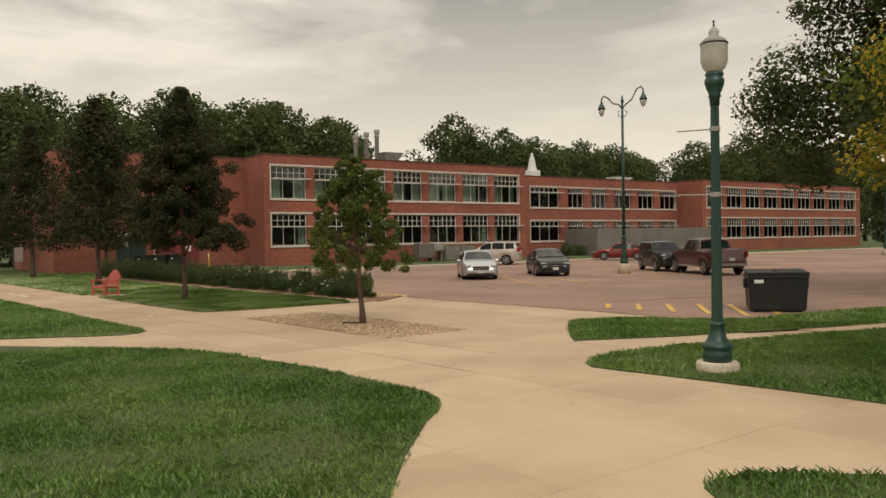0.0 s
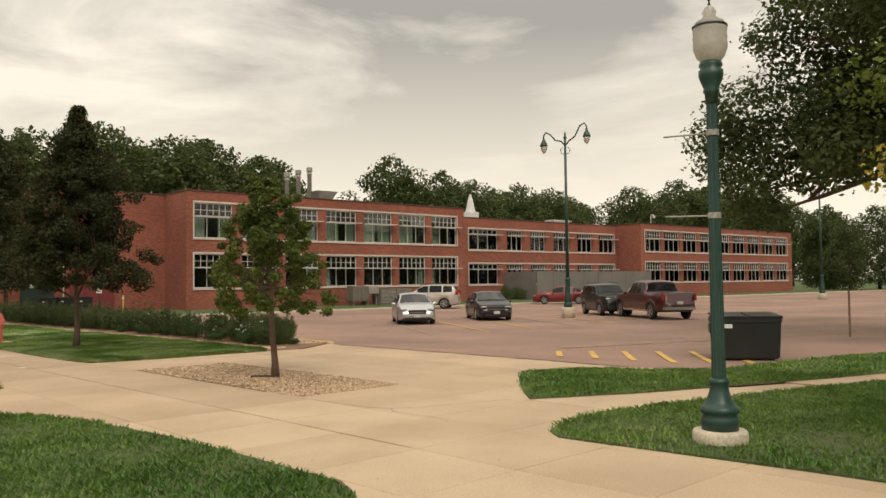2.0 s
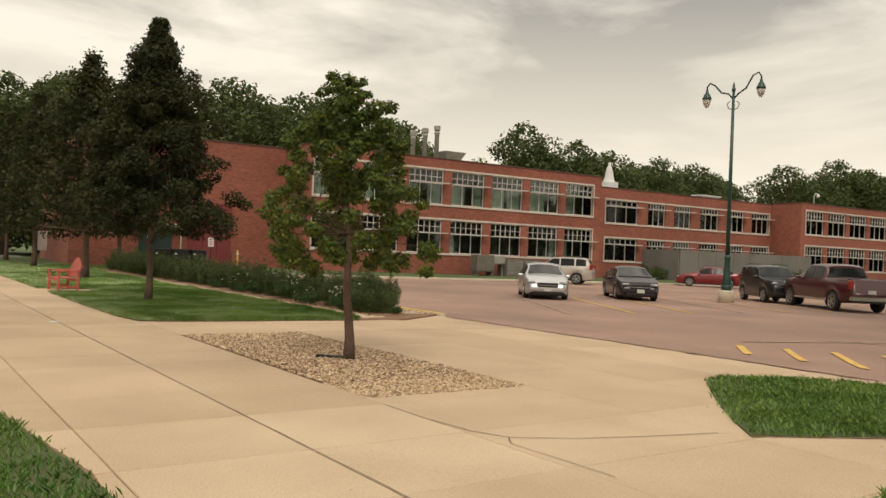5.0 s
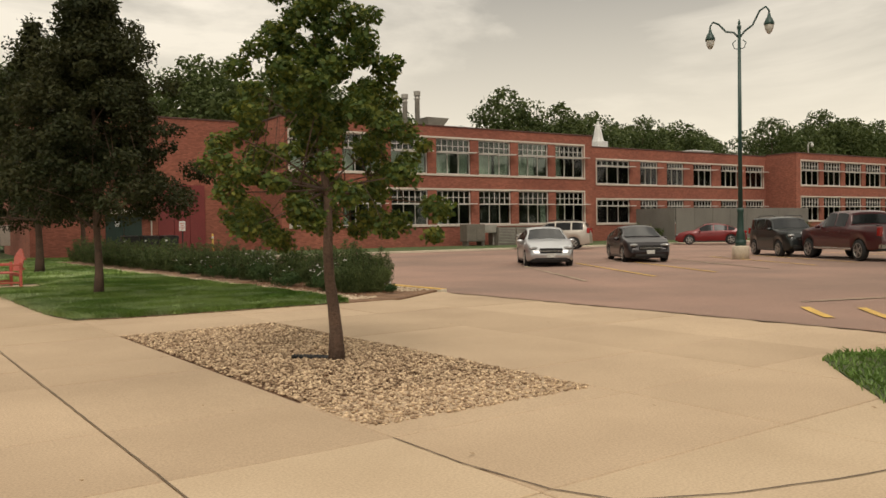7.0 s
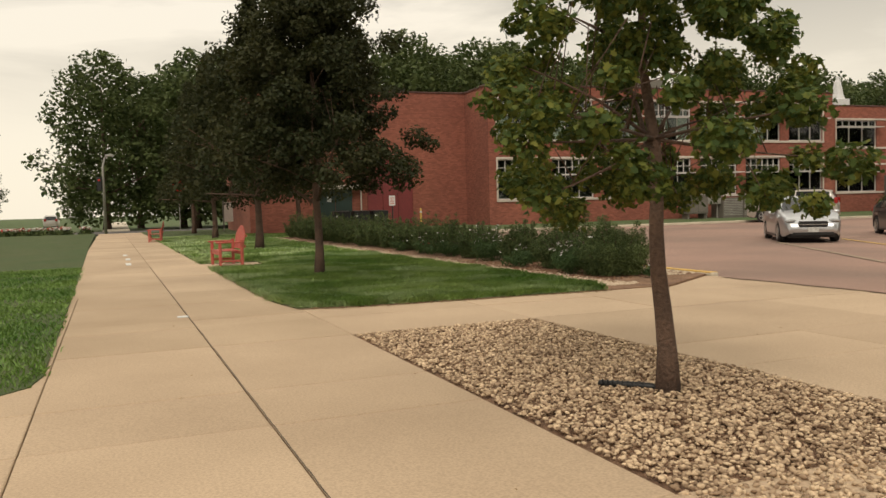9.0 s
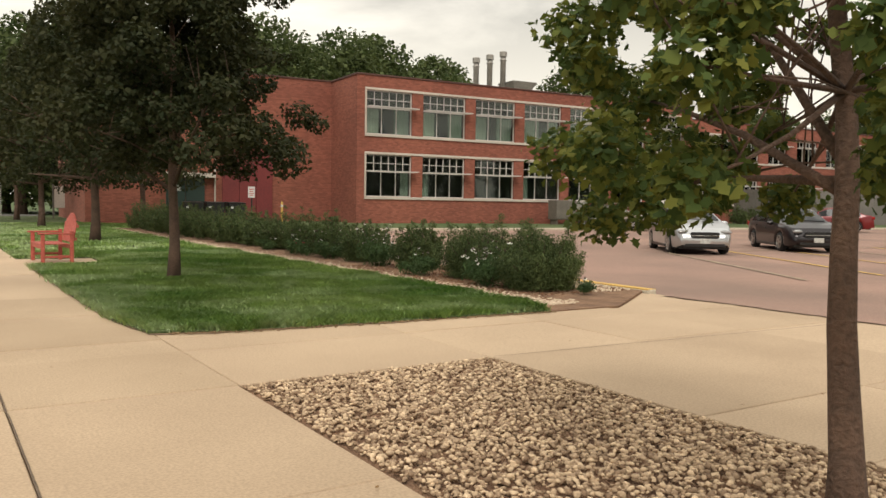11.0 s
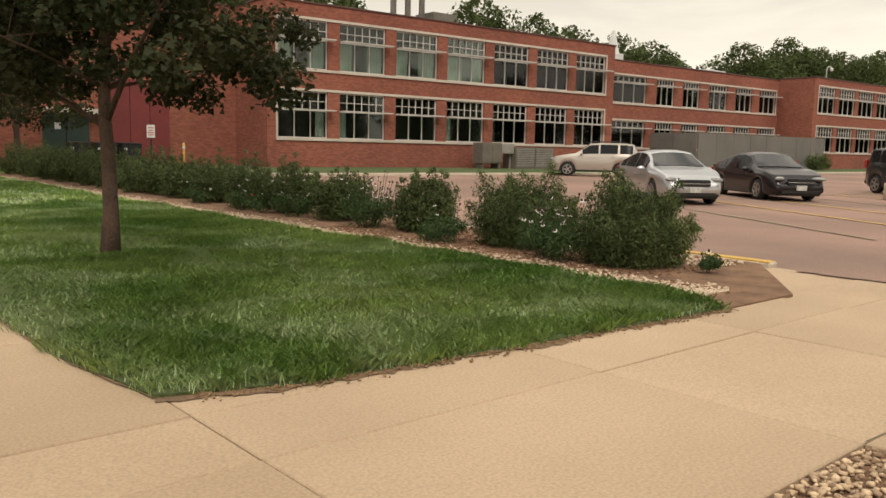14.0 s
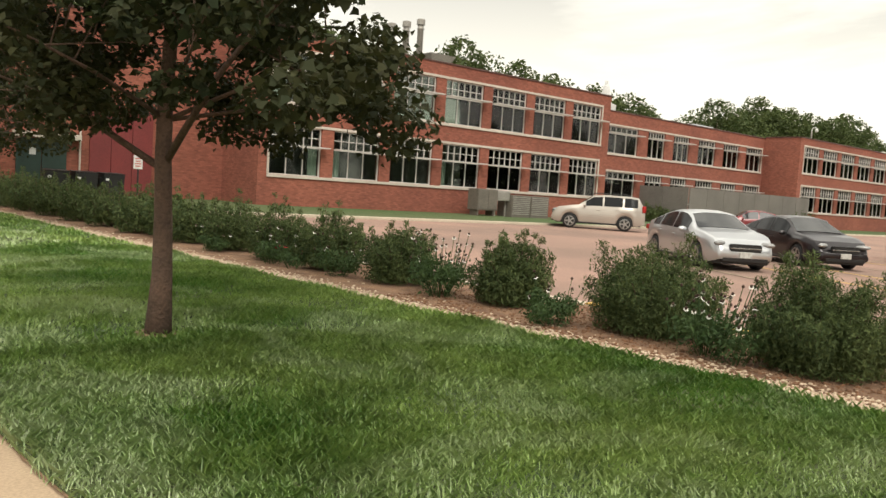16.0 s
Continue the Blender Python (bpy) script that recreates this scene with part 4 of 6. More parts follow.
# ---- vehicles ----
def paint(name, c, metal=0.35):
    return mat(name, c, tuple(k * 0.92 for k in c), rough=0.28, metal=metal, big=1, fine=300, bump=0, mottling=0.06, coat=0.4)


M_TYRE = mat("tyre_rubber", (0.018, 0.018, 0.018), rough=0.85)
M_ALLOY = mat("alloy_rim", (0.45, 0.44, 0.42), rough=0.3, metal=0.85, bump=0)
M_CARGLASS = mat("tinted_car_glass", (0.012, 0.014, 0.015), rough=0.05, spec=0.5, bump=0, mottling=0.05)
M_SIDEGLASS = mat("dark_side_glass", (0.008, 0.009, 0.01), rough=0.12, spec=0.25, bump=0, mottling=0.05)
M_TRIM = mat("black_car_trim", (0.012, 0.012, 0.012), rough=0.4, bump=0)
M_LAMPGLASS = mat("headlamp_lens", (0.32, 0.32, 0.31), rough=0.12, metal=0.2, bump=0, coat=0.6)
M_TAIL = mat("red_tail_lens", (0.35, 0.012, 0.01), rough=0.15, bump=0, coat=0.5)
M_PLATE = mat("licence_plate", (0.62, 0.62, 0.58), rough=0.5, bump=0)
M_CHROME = mat("chrome_trim", (0.6, 0.6, 0.58), rough=0.12, metal=1.0, bump=0)


def lerp_line(pts, x):
    return float(np.interp(x, [p[0] for p in pts], [p[1] for p in pts]))


def vehicle(name, label, x, y, z, turn, spec, body_paint, category="car"):
    """A road vehicle pointing along its +x: one lofted shell, glass set on it, lamps, trim and wheels."""
    L, W = spec["L"], spec["W"]
    top, belt = spec["top"], spec["belt"]
    wr, wx = spec["wheel_r"], spec["wheels"]
    car = tagged(empty(name, x, y, z, turn), label, category)
    car.scale = (0.975, 0.975, 0.975)

    def half(px):
        e = abs(px) / (L / 2)
        return W / 2 * (1 - 0.24 * max(0, (e - 0.62) / 0.38) ** 2.2)

    def low(px):
        b = spec["sill"] + 0.10 * max(0, (abs(px) / (L / 2) - 0.86) / 0.14)
        for c in wx:
            q = (wr + 0.055) ** 2 - (px - c) ** 2
            if q > 0:
                b = max(b, wr + math.sqrt(q))
        return b

    def section(px):
        zt, hw, zl = lerp_line(top, px), half(px), low(px)
        zb = min(belt(px), zt - 0.045)
        zl = min(zl, zb - 0.06)
        g = zt - zb
        rw2 = hw * (0.95 - spec.get("tumble", 0.24) * min(1, g / 0.45))
        zm = zl + 0.55 * (zb - zl)
        return [(hw * 0.94, zl), (hw * 0.985, zl + 0.12 * (zb - zl)), (hw, zm), (hw * 0.985, zl + 0.82 * (zb - zl)), (hw * 0.95, zb),
                (hw * 0.95 + (rw2 - hw * 0.95) * 0.5, zb + g * 0.47), (rw2, zt - 0.12 * min(1, g / 0.3) * min(g, 0.5)), (rw2 * 0.86, zt - 0.045 * min(1, g / 0.3)), (rw2 * 0.5, zt - 0.008), (0, zt)]

    xs = sorted(set([round(v, 4) for v in np.linspace(-L / 2, L / 2, 84)] + [p[0] for p in top]))
    bm2 = bmesh.new()
    rings = []
    for px in xs:
        s = section(px)
        rings.append([bm2.verts.new((px, a, b)) for a, b in s] + [bm2.verts.new((px, -a, b)) for a, b in s[-2::-1]])
    for a, b in zip(rings, rings[1:]):
        for k in range(len(a) - 1):
            bm2.faces.new((a[k], a[k + 1], b[k + 1], b[k]))
    for r in (rings[0], rings[-1]):
        bm2.faces.new(r)
    bmesh.ops.recalc_face_normals(bm2, faces=bm2.faces)
    part("body", bm2, body_paint, car, smooth=True)
    under = box(bmesh.new(), -L * 0.46, L * 0.46, -W * 0.38, W * 0.38, spec["sill"] - 0.03, spec["sill"] + 0.35)
    part("underbody", under, M_TRIM, car)
    for c in wx:
        part("wheel_housing", box(bmesh.new(), c - wr - 0.05, c + wr + 0.05, -W * 0.44, W * 0.44, wr * 0.9, wr * 2 + 0.02), M_TRIM, car)

    def side_pane(x0, x1, f0, f1, s):
        b = bmesh.new()
        n = 10
        lo, hi = [], []
        for i in range(n + 1):
            px = x0 + (x1 - x0) * i / n
            q = section(px)
            pa, pb = Vector((px, q[4][0], q[4][1])), Vector((px, q[6][0], q[6][1]))
            mid = Vector((px, q[5][0], q[5][1]))
            for f, row in ((f0, lo), (f1, hi)):
                p = pa.lerp(mid, f * 2) if f < 0.5 else mid.lerp(pb, f * 2 - 1)
                row.append(b.verts.new((p.x, s * (p.y + 0.012), p.z)))
        for i in range(n):
            b.faces.new((lo[i], lo[i + 1], hi[i + 1], hi[i]) if s > 0 else (lo[i], hi[i], hi[i + 1], lo[i + 1]))
        return b

    for s in (1, -1):
        for x0, x1 in spec["side_glass"]:
            part("side_window", side_pane(x0, x1, 0.10, 0.92, s), M_SIDEGLASS, car, "dark tinted side window", True)

    def top_pane(x0, x1):
        b = bmesh.new()
        n, m = 8, 8
        g = []
        for i in range(n + 1):
            px = x0 + (x1 - x0) * i / n
            q = section(px)
            dz = (lerp_line(top, px + 0.02) - lerp_line(top, px - 0.02)) / 0.04
            nx, nz = -dz / math.hypot(1, dz), 1 / math.hypot(1, dz)
            row = []
            for j in range(m + 1):
                f = 2 * j / m - 1
                yy = f * q[6][0] * 0.93
                zz = float(np.interp(abs(yy), [0, q[8][0], q[7][0], q[6][0]], [q[9][1], q[8][1], q[7][1], q[6][1]]))
                row.append(b.verts.new((px + 0.014 * nx, yy, zz + 0.014 * nz)))
            g.append(row)
        for i in range(n):
            for j in range(m):
                b.faces.new((g[i][j], g[i + 1][j], g[i + 1][j + 1], g[i][j + 1]))
        bmesh.ops.recalc_face_normals(b, faces=b.faces)
        return b

    part("windscreen", top_pane(*spec["screen"]), M_CARGLASS, car, smooth=True)
    part("rear_window", top_pane(*spec["rear"]), M_CARGLASS, car, smooth=True)
    xf, xr = L / 2, -L / 2
    hz = spec["lamp_z"]
    for s in (1, -1):
        b = bmesh.new()
        bmesh.ops.create_uvsphere(b, u_segments=14, v_segments=8, radius=1)
        bmesh.ops.transform(b, verts=b.verts, matrix=Matrix.Translation((xf - 0.16, s * W * 0.335, hz)) @ Matrix.Rotation(s * radians(-30), 4, "Z") @ Matrix.Diagonal((0.11, 0.2, spec.get("lamp_h", 0.085) * 0.8, 1)))
        part("headlight", b, M_LAMPGLASS, car, "clear headlight lens", True)
        b = rbox(xr - 0.015, xr + 0.16, min(s * W * spec.get("tail_in", 0.27), s * W * 0.43), max(s * W * spec.get("tail_in", 0.27), s * W * 0.43), spec["tail_z"] - spec.get("tail_h", 0.08), spec["tail_z"] + spec.get("tail_h", 0.08), 0.02)
        part("tail_light", b, M_TAIL, car, "red tail light")
        q = section(spec["mirror_x"])
        b = bmesh.new()
        bmesh.ops.create_uvsphere(b, u_segments=12, v_segments=8, radius=1)
        bmesh.ops.transform(b, verts=b.verts, matrix=Matrix.Translation((spec["mirror_x"], s * (q[4][0] + 0.11), q[4][1] + 0.06)) @ Matrix.Diagonal((0.07, 0.12, 0.075, 1)))
        part("wing_mirror", b, spec.get("mirror_mat", body_paint), car, smooth=True)
        for hx in spec["handles"]:
            q = section(hx)
            part("door_handle", rbox(hx - 0.09, hx + 0.09, min(s * (q[3][0]), s * (q[3][0] + 0.03)), max(s * q[3][0], s * (q[3][0] + 0.03)), q[3][1] - 0.012, q[3][1] + 0.02, 0.006), body_paint, car)
        sill = rbox(wx[1] + wr + 0.06, wx[0] - wr - 0.06, min(s * W * 0.455, s * W * 0.497), max(s * W * 0.455, s * W * 0.497), spec["sill"] - 0.02, spec["sill"] + 0.06, 0.01)
        part("sill_trim", sill, spec.get("sill_mat", M_TRIM), car)
        part("fog_light", rbox(xf - 0.2, xf - 0.03, min(s * W * 0.30, s * W * 0.38), max(s * W * 0.30, s * W * 0.38), spec["sill"] + 0.12, spec["sill"] + 0.19, 0.015), M_LAMPGLASS, car)
    gz = spec["grille"]
    part("grille", rbox(xf - 0.1, xf + 0.012, -W * spec.get("grille_w", 0.24), W * spec.get("grille_w", 0.24), gz[0], gz[1], 0.025, 2), M_TRIM, car)
    part("grille_bar", rbox(xf - 0.05, xf + 0.022, -W * spec.get("grille_w", 0.24), W * spec.get("grille_w", 0.24), (gz[0] + gz[1]) / 2 - 0.012, (gz[0] + gz[1]) / 2 + 0.012, 0.005), spec.get("bar_mat", M_CHROME), car)
    part("air_intake", rbox(xf - 0.1, xf + 0.006, -W * 0.33, W * 0.33, spec["sill"] + 0.03, spec["sill"] + 0.15, 0.02), M_TRIM, car)
    part("licence_plate", rbox(xf, xf + 0.035, -0.155, 0.155, spec["sill"] + 0.14, spec["sill"] + 0.29, 0.005), M_PLATE, car, "white licence plate")
    part("licence_plate", rbox(xr - 0.03, xr, -0.155, 0.155, spec["rplate"], spec["rplate"] + 0.15, 0.005), M_PLATE, car, "white licence plate")
    part("rear_bumper", rbox(xr - 0.02, xr + 0.3, -W * 0.4, W * 0.4, spec["sill"] + 0.06, spec["sill"] + 0.24, 0.03, 2), spec.get("bumper_mat", body_paint), car)
    ty = bmesh.new()
    lathe(ty, [(wr * 0.66, -0.1), (wr * 0.93, -0.105), (wr, -0.07), (wr, 0.07), (wr * 0.93, 0.105), (wr * 0.66, 0.1)], seg=28)
    rm = bmesh.new()
    lathe(rm, [(wr * 0.1, 0.09), (wr * 0.7, 0.09), (wr * 0.7, 0.118), (wr * 0.63, 0.122), (wr * 0.6, 0.102), (wr * 0.2, 0.102), (wr * 0.16, 0.122), (wr * 0.02, 0.124)], seg=24)
    for k in range(5):
        q = box(bmesh.new(), wr * 0.1, wr * 0.64, -0.035, 0.035, 0.1, 0.12)
        q.transform(Matrix.Rotation(2 * math.pi * k / 5, 4, "Z"))
        me = bpy.data.meshes.new("spoke")
        q.to_mesh(me), q.free()
        rm.from_mesh(me)
        bpy.data.meshes.remove(me)
    # near-black disc over the rim, standing in for shade between the spokes
    bk = lathe(bmesh.new(), [(wr * 0.15, 0.1025), (wr * 0.17, 0.106), (wr * 0.6, 0.106), (wr * 0.615, 0.1025)], seg=24)
    hub_t = hub_r = hub_b = None
    for c in wx:
        for s in (1, -1):
            wheel = new("wheel")
            wheel.parent = car
            wheel.matrix_basis = pose(c, s * (W / 2 - 0.125), wr, -90 * s)
            if hub_t is None:
                hub_t, hub_r, hub_b = part("tyre", ty, M_TYRE, wheel, smooth=True), part("rim", rm, M_ALLOY, wheel), part("brake_shield", bk, M_TRIM, wheel)
            else:
                again(hub_t, wheel), again(hub_r, wheel), again(hub_b, wheel)
    if "bed" in spec:
        x0, x1, zf, zt = spec["bed"]
        part("cargo_bed", box(bmesh.new(), x0, x1, -W * 0.4, W * 0.4, zf, zt), M_TRIM, car)
    if spec.get("rails"):
        for s in (1, -1):
            b = bmesh.new()
            zz = max(p[1] for p in top)
            tube(b, [(-L * 0.33, s * W * 0.33, zz - 0.03), (-L * 0.3, s * W * 0.33, zz + 0.05), (L * 0.05, s * W * 0.33, zz + 0.05), (L * 0.08, s * W * 0.33, zz - 0.03)], 0.018, 6)
            part("roof_rail", b, M_TRIM, car)
    car.matrix_basis = car.matrix_basis @ Matrix.Diagonal((0.955, 0.955, 0.94, 1))
    return car


SEDAN = dict(L=4.6, W=1.8, sill=0.2, wheel_r=0.32, wheels=(1.38, -1.31), tail_z=0.86, rplate=0.6, lamp_z=0.68, grille_w=0.23, grille=(0.47, 0.68), mirror_x=0.72, handles=(0.0, -0.95),
             top=[(-2.3, 0.62), (-2.26, 0.9), (-2.1, 1.02), (-1.75, 1.08), (-1.05, 1.36), (-0.5, 1.465), (0.0, 1.475), (0.35, 1.43), (1.1, 1.0), (1.6, 0.93), (2.05, 0.8), (2.25, 0.62), (2.3, 0.5)],
             belt=lambda x: 0.93 - 0.035 * (x + 1), side_glass=((-1.55, -1.12), (-1.06, -0.22), (-0.16, 0.72)), screen=(0.42, 1.05), rear=(-1.72, -1.02))
SUV = dict(L=4.44, W=1.8, sill=0.28, wheel_r=0.35, wheels=(1.34, -1.28), tail_z=1.12, tail_h=0.16, rplate=0.85, lamp_z=0.86, lamp_h=0.1, grille=(0.68, 0.86), mirror_x=0.66, handles=(0.0, -0.9), tumble=0.17, rails=True,
           top=[(-2.22, 0.7), (-2.2, 1.0), (-2.12, 1.25), (-1.9, 1.66), (-1.5, 1.715), (-0.3, 1.73), (0.25, 1.68), (0.95, 1.17), (1.3, 1.12), (1.95, 1.0), (2.17, 0.78), (2.22, 0.55)],
           belt=lambda x: 1.1 - 0.01 * x, side_glass=((-1.85, -1.22), (-1.12, -0.26), (-0.18, 0.62)), screen=(0.32, 0.9), rear=(-2.16, -1.94))
JEEP = dict(SUV, L=4.4, W=1.82, tumble=0.14,
            top=[(-2.2, 0.7), (-2.18, 1.0), (-2.1, 1.3), (-1.98, 1.7), (-1.6, 1.76), (-0.2, 1.77), (0.25, 1.72), (0.75, 1.2), (1.0, 1.16), (1.95, 1.08), (2.15, 0.85), (2.2, 0.55)],
            belt=lambda x: 1.14, screen=(0.32, 0.7), rear=(-2.09, -2.0), lamp_z=0.92)
TRUCK = dict(L=5.85, W=2.0, sill=0.42, wheel_r=0.4, wheels=(1.9, -1.78), tail_z=1.1, tail_h=0.17, tail_in=0.36, rplate=0.75, lamp_z=0.98, lamp_h=0.13, grille=(0.72, 1.08), grille_w=0.3, mirror_x=0.95, handles=(0.3, -0.55), tumble=0.2, bar_mat=M_CHROME, bumper_mat=M_CHROME, sill_mat=M_CHROME,
             top=[(-2.92, 0.8), (-2.9, 1.3), (-2.8, 1.33), (-1.12, 1.33), (-1.08, 1.36), (-0.95, 1.84), (-0.6, 1.92), (0.3, 1.93), (0.55, 1.88), (1.3, 1.32), (1.7, 1.27), (2.6, 1.18), (2.85, 0.98), (2.92, 0.6)],
             belt=lambda x: 1.24, side_glass=((-0.85, -0.15), (-0.05, 0.85)), screen=(0.62, 1.22), rear=(-1.07, -0.97), bed=(-2.75, -1.2, 1.28, 1.345))
P_SILVER, P_DARK, P_BEIGE = paint("silver_car_paint", (0.52, 0.53, 0.54), 0.75), paint("dark_plum_car_paint", (0.012, 0.008, 0.010)), paint("champagne_car_paint", (0.46, 0.42, 0.37), 0.4)
P_RED, P_MAROON, P_BLACKISH, P_BLUE = paint("red_car_paint", (0.16, 0.008, 0.01), 0.1), paint("maroon_car_paint", (0.055, 0.005, 0.007), 0.1), paint("black_green_car_paint", (0.012, 0.016, 0.016)), paint("dark_blue_car_paint", (0.02, 0.03, 0.05))
LZ = -0.1
vehicle("sedan_car", "silver sedan parked nose out on the lot", 18.05, 15.9, LZ, -123, SEDAN, P_SILVER)
vehicle("sedan_car", "dark plum sedan parked beside the silver one", 22.45, 15.65, LZ, -123, dict(SEDAN, L=4.8), P_DARK)
vehicle("suv_car", "champagne sport utility car parked at the school kerb", 29.2, 28.4, lot_z(29.2, 28.4), 130, SUV, P_BEIGE)
vehicle("sedan_car", "red sedan parked by the grey enclosure", 41.6, 27.7, lot_z(41.6, 27.7), 131, SEDAN, P_RED)
vehicle("suv_car", "black boxy sport utility car on the lot", 29.6, 14.15, LZ, -122, JEEP, P_BLACKISH)
vehicle("pickup_truck", "maroon pickup truck with chrome bumper on the lot", 27.8, 10.0, LZ, 60, TRUCK, P_MAROON, "pickup truck")
vehicle("suv_car", "dark blue car parked past the shade tree", 39.0, -6.2, LZ, 15, SUV, P_BLUE)


# ---- lamps ----
M_GLOBEW = mat("frosted_globe", (0.85, 0.83, 0.77), (0.75, 0.72, 0.66), rough=0.2, big=6, bump=0, mottling=0.1, sheer=0.7)


def globe_lamp(x, y):
    t = tagged(empty("street_lamp", x, y, 0.02), "dark green fluted street lamp with a ribbed glass globe", "street lamp")
    part("footing", lathe(bmesh.new(), [(0.33, -0.15), (0.33, 0.1), (0.31, 0.13), (0.05, 0.135)], seg=32), M_KERB, t, "round pale concrete footing", True)
    part("base", lathe(bmesh.new(), [(0.22, 0.13), (0.225, 0.27), (0.2, 0.3), (0.235, 0.33), (0.235, 0.38), (0.19, 0.4), (0.15, 0.47), (0.12, 0.56), (0.105, 0.64), (0.125, 0.66), (0.125, 0.69), (0.09, 0.71)], seg=32), M_GREEN, t, smooth=True)
    flute = bmesh.new()
    n = 32
    rings = []
    for z, r in ((0.7, 0.082), (3.0, 0.066), (3.86, 0.06)):
        rings.append([flute.verts.new(((r + (0.004 if k % 2 else -0.003)) * math.cos(2 * math.pi * k / n), (r + (0.004 if k % 2 else -0.003)) * math.sin(2 * math.pi * k / n), z)) for k in range(n)])
    for a, b in zip(rings, rings[1:]):
        for k in range(n):
            flute.faces.new((a[k], a[(k + 1) % n], b[(k + 1) % n], b[k]))
    part("pole", flute, M_GREEN, t)
    part("collar", lathe(bmesh.new(), [(0.075, 3.84), (0.08, 3.95), (0.1, 3.97), (0.085, 4.0), (0.13, 4.1), (0.15, 4.16), (0.15, 4.22), (0.12, 4.24), (0.145, 4.28), (0.13, 4.32), (0.08, 4.33)], seg=28), M_GREEN, t, smooth=True)
    g = lathe(bmesh.new(), [(0.12, 4.33), (0.17, 4.38), (0.205, 4.47), (0.21, 4.53), (0.2, 4.56), (0.212, 4.6), (0.2, 4.64), (0.208, 4.68), (0.205, 4.72)], seg=28)
    part("globe", g, M_GLOBEW, t, "ribbed milky glass globe", True)
    part("rim_band", lathe(bmesh.new(), [(0.2, 4.715), (0.216, 4.722), (0.216, 4.738), (0.2, 4.745)], seg=28), M_TRIM, t)
    part("cap", lathe(bmesh.new(), [(0.2, 4.745), (0.17, 4.79), (0.1, 4.83), (0.07, 4.86), (0.085, 4.9), (0.06, 4.95), (0.02, 4.98)], seg=28), M_GLOBEW, t, smooth=True)
    part("finial", lathe(bmesh.new(), [(0.012, 4.975), (0.02, 5.0), (0.008, 5.03), (0.022, 5.05), (0.004, 5.08)], seg=10), M_TRIM, t)
    for z in (3.5, 2.55):
        b = bmesh.new()
        tube(b, [(0, 0, z), (-0.13, 0.62, z + 0.02)], 0.011, 6)
        part("banner_arm", b, M_GREYL, t, "thin grey banner arm")
        part("banner_clamp", lathe(bmesh.new(), [(0.076, z - 0.035), (0.081, z - 0.03), (0.081, z + 0.03), (0.076, z + 0.035)], seg=20), M_GREYL, t)
    return t


globe_lamp(2.94, -8.17).scale = (0.82, 0.82, 0.89)


def twin_lamp(x, y, turn, z=-0.15):
    t = tagged(empty("parking_lamp", x, y, z, turn), "tall dark green lot lamp with two hanging lanterns", "lot lamp", "lamps of the lot")
    part("footing", lathe(bmesh.new(), [(0.36, -0.1), (0.36, 0.5), (0.34, 0.55), (0.05, 0.56)], seg=28), M_KERB, t, "round painted concrete footing", True)
    part("base", lathe(bmesh.new(), [(0.24, 0.55), (0.24, 0.75), (0.2, 0.8), (0.22, 0.84), (0.15, 1.2), (0.12, 1.9), (0.15, 1.95), (0.15, 2.05), (0.1, 2.1)], seg=24), M_GREEN, t, smooth=True)
    b = bmesh.new()
    tube(b, [(0, 0, 2.0), (0, 0, 9.35)], [0.1, 0.065], 16)
    part("pole", b, M_GREEN, t, smooth=True)
    part("finial", lathe(bmesh.new(), [(0.08, 9.3), (0.1, 9.4), (0.05, 9.5), (0.06, 9.56), (0.01, 9.72)], seg=12), M_GREEN, t)
    for s in (1, -1):
        b = bmesh.new()
        e = 0.36 if s > 0 else 0.0
        tube(b, [(0, 0, 8.95), (s * 0.22, 0, 9.2), (s * 0.55, 0, 9.27 + 0.4 * e), (s * 0.85, 0, 9.6 + e), (s * 1.1, 0, 9.72 + e), (s * 1.22, 0, 9.55 + e), (s * 1.22, 0, 9.4 + e)], 0.04, 8)
        arm = part("arm", b, M_GREEN, t, smooth=True)
        b = bmesh.new()
        tube(b, [(0, 0, 8.5), (s * 0.2, 0, 8.55), (s * 0.28, 0, 8.75), (s * 0.15, 0, 8.88)], 0.02, 6)
        part("scroll", b, M_GREEN, t, smooth=True)
        part("hood", lathe(bmesh.new(), [(0.21, 8.98 + e), (0.22, 9.05 + e), (0.14, 9.22 + e), (0.08, 9.3 + e), (0.06, 9.42 + e)], s * 1.22, 0, 20), M_GREEN, t, smooth=True)
        part("lantern_glass", lathe(bmesh.new(), [(0.03, 8.62 + e), (0.1, 8.68 + e), (0.17, 8.82 + e), (0.19, 8.98 + e)], s * 1.22, 0, 20), M_GLOBEW, t, "clear lantern glass", True)
    return t


twin_lamp(25.35, 13.1, -60, -0.1).scale = (0.86, 0.86, 0.93)
twin_lamp(63.0, 18.0, -60, -0.12)


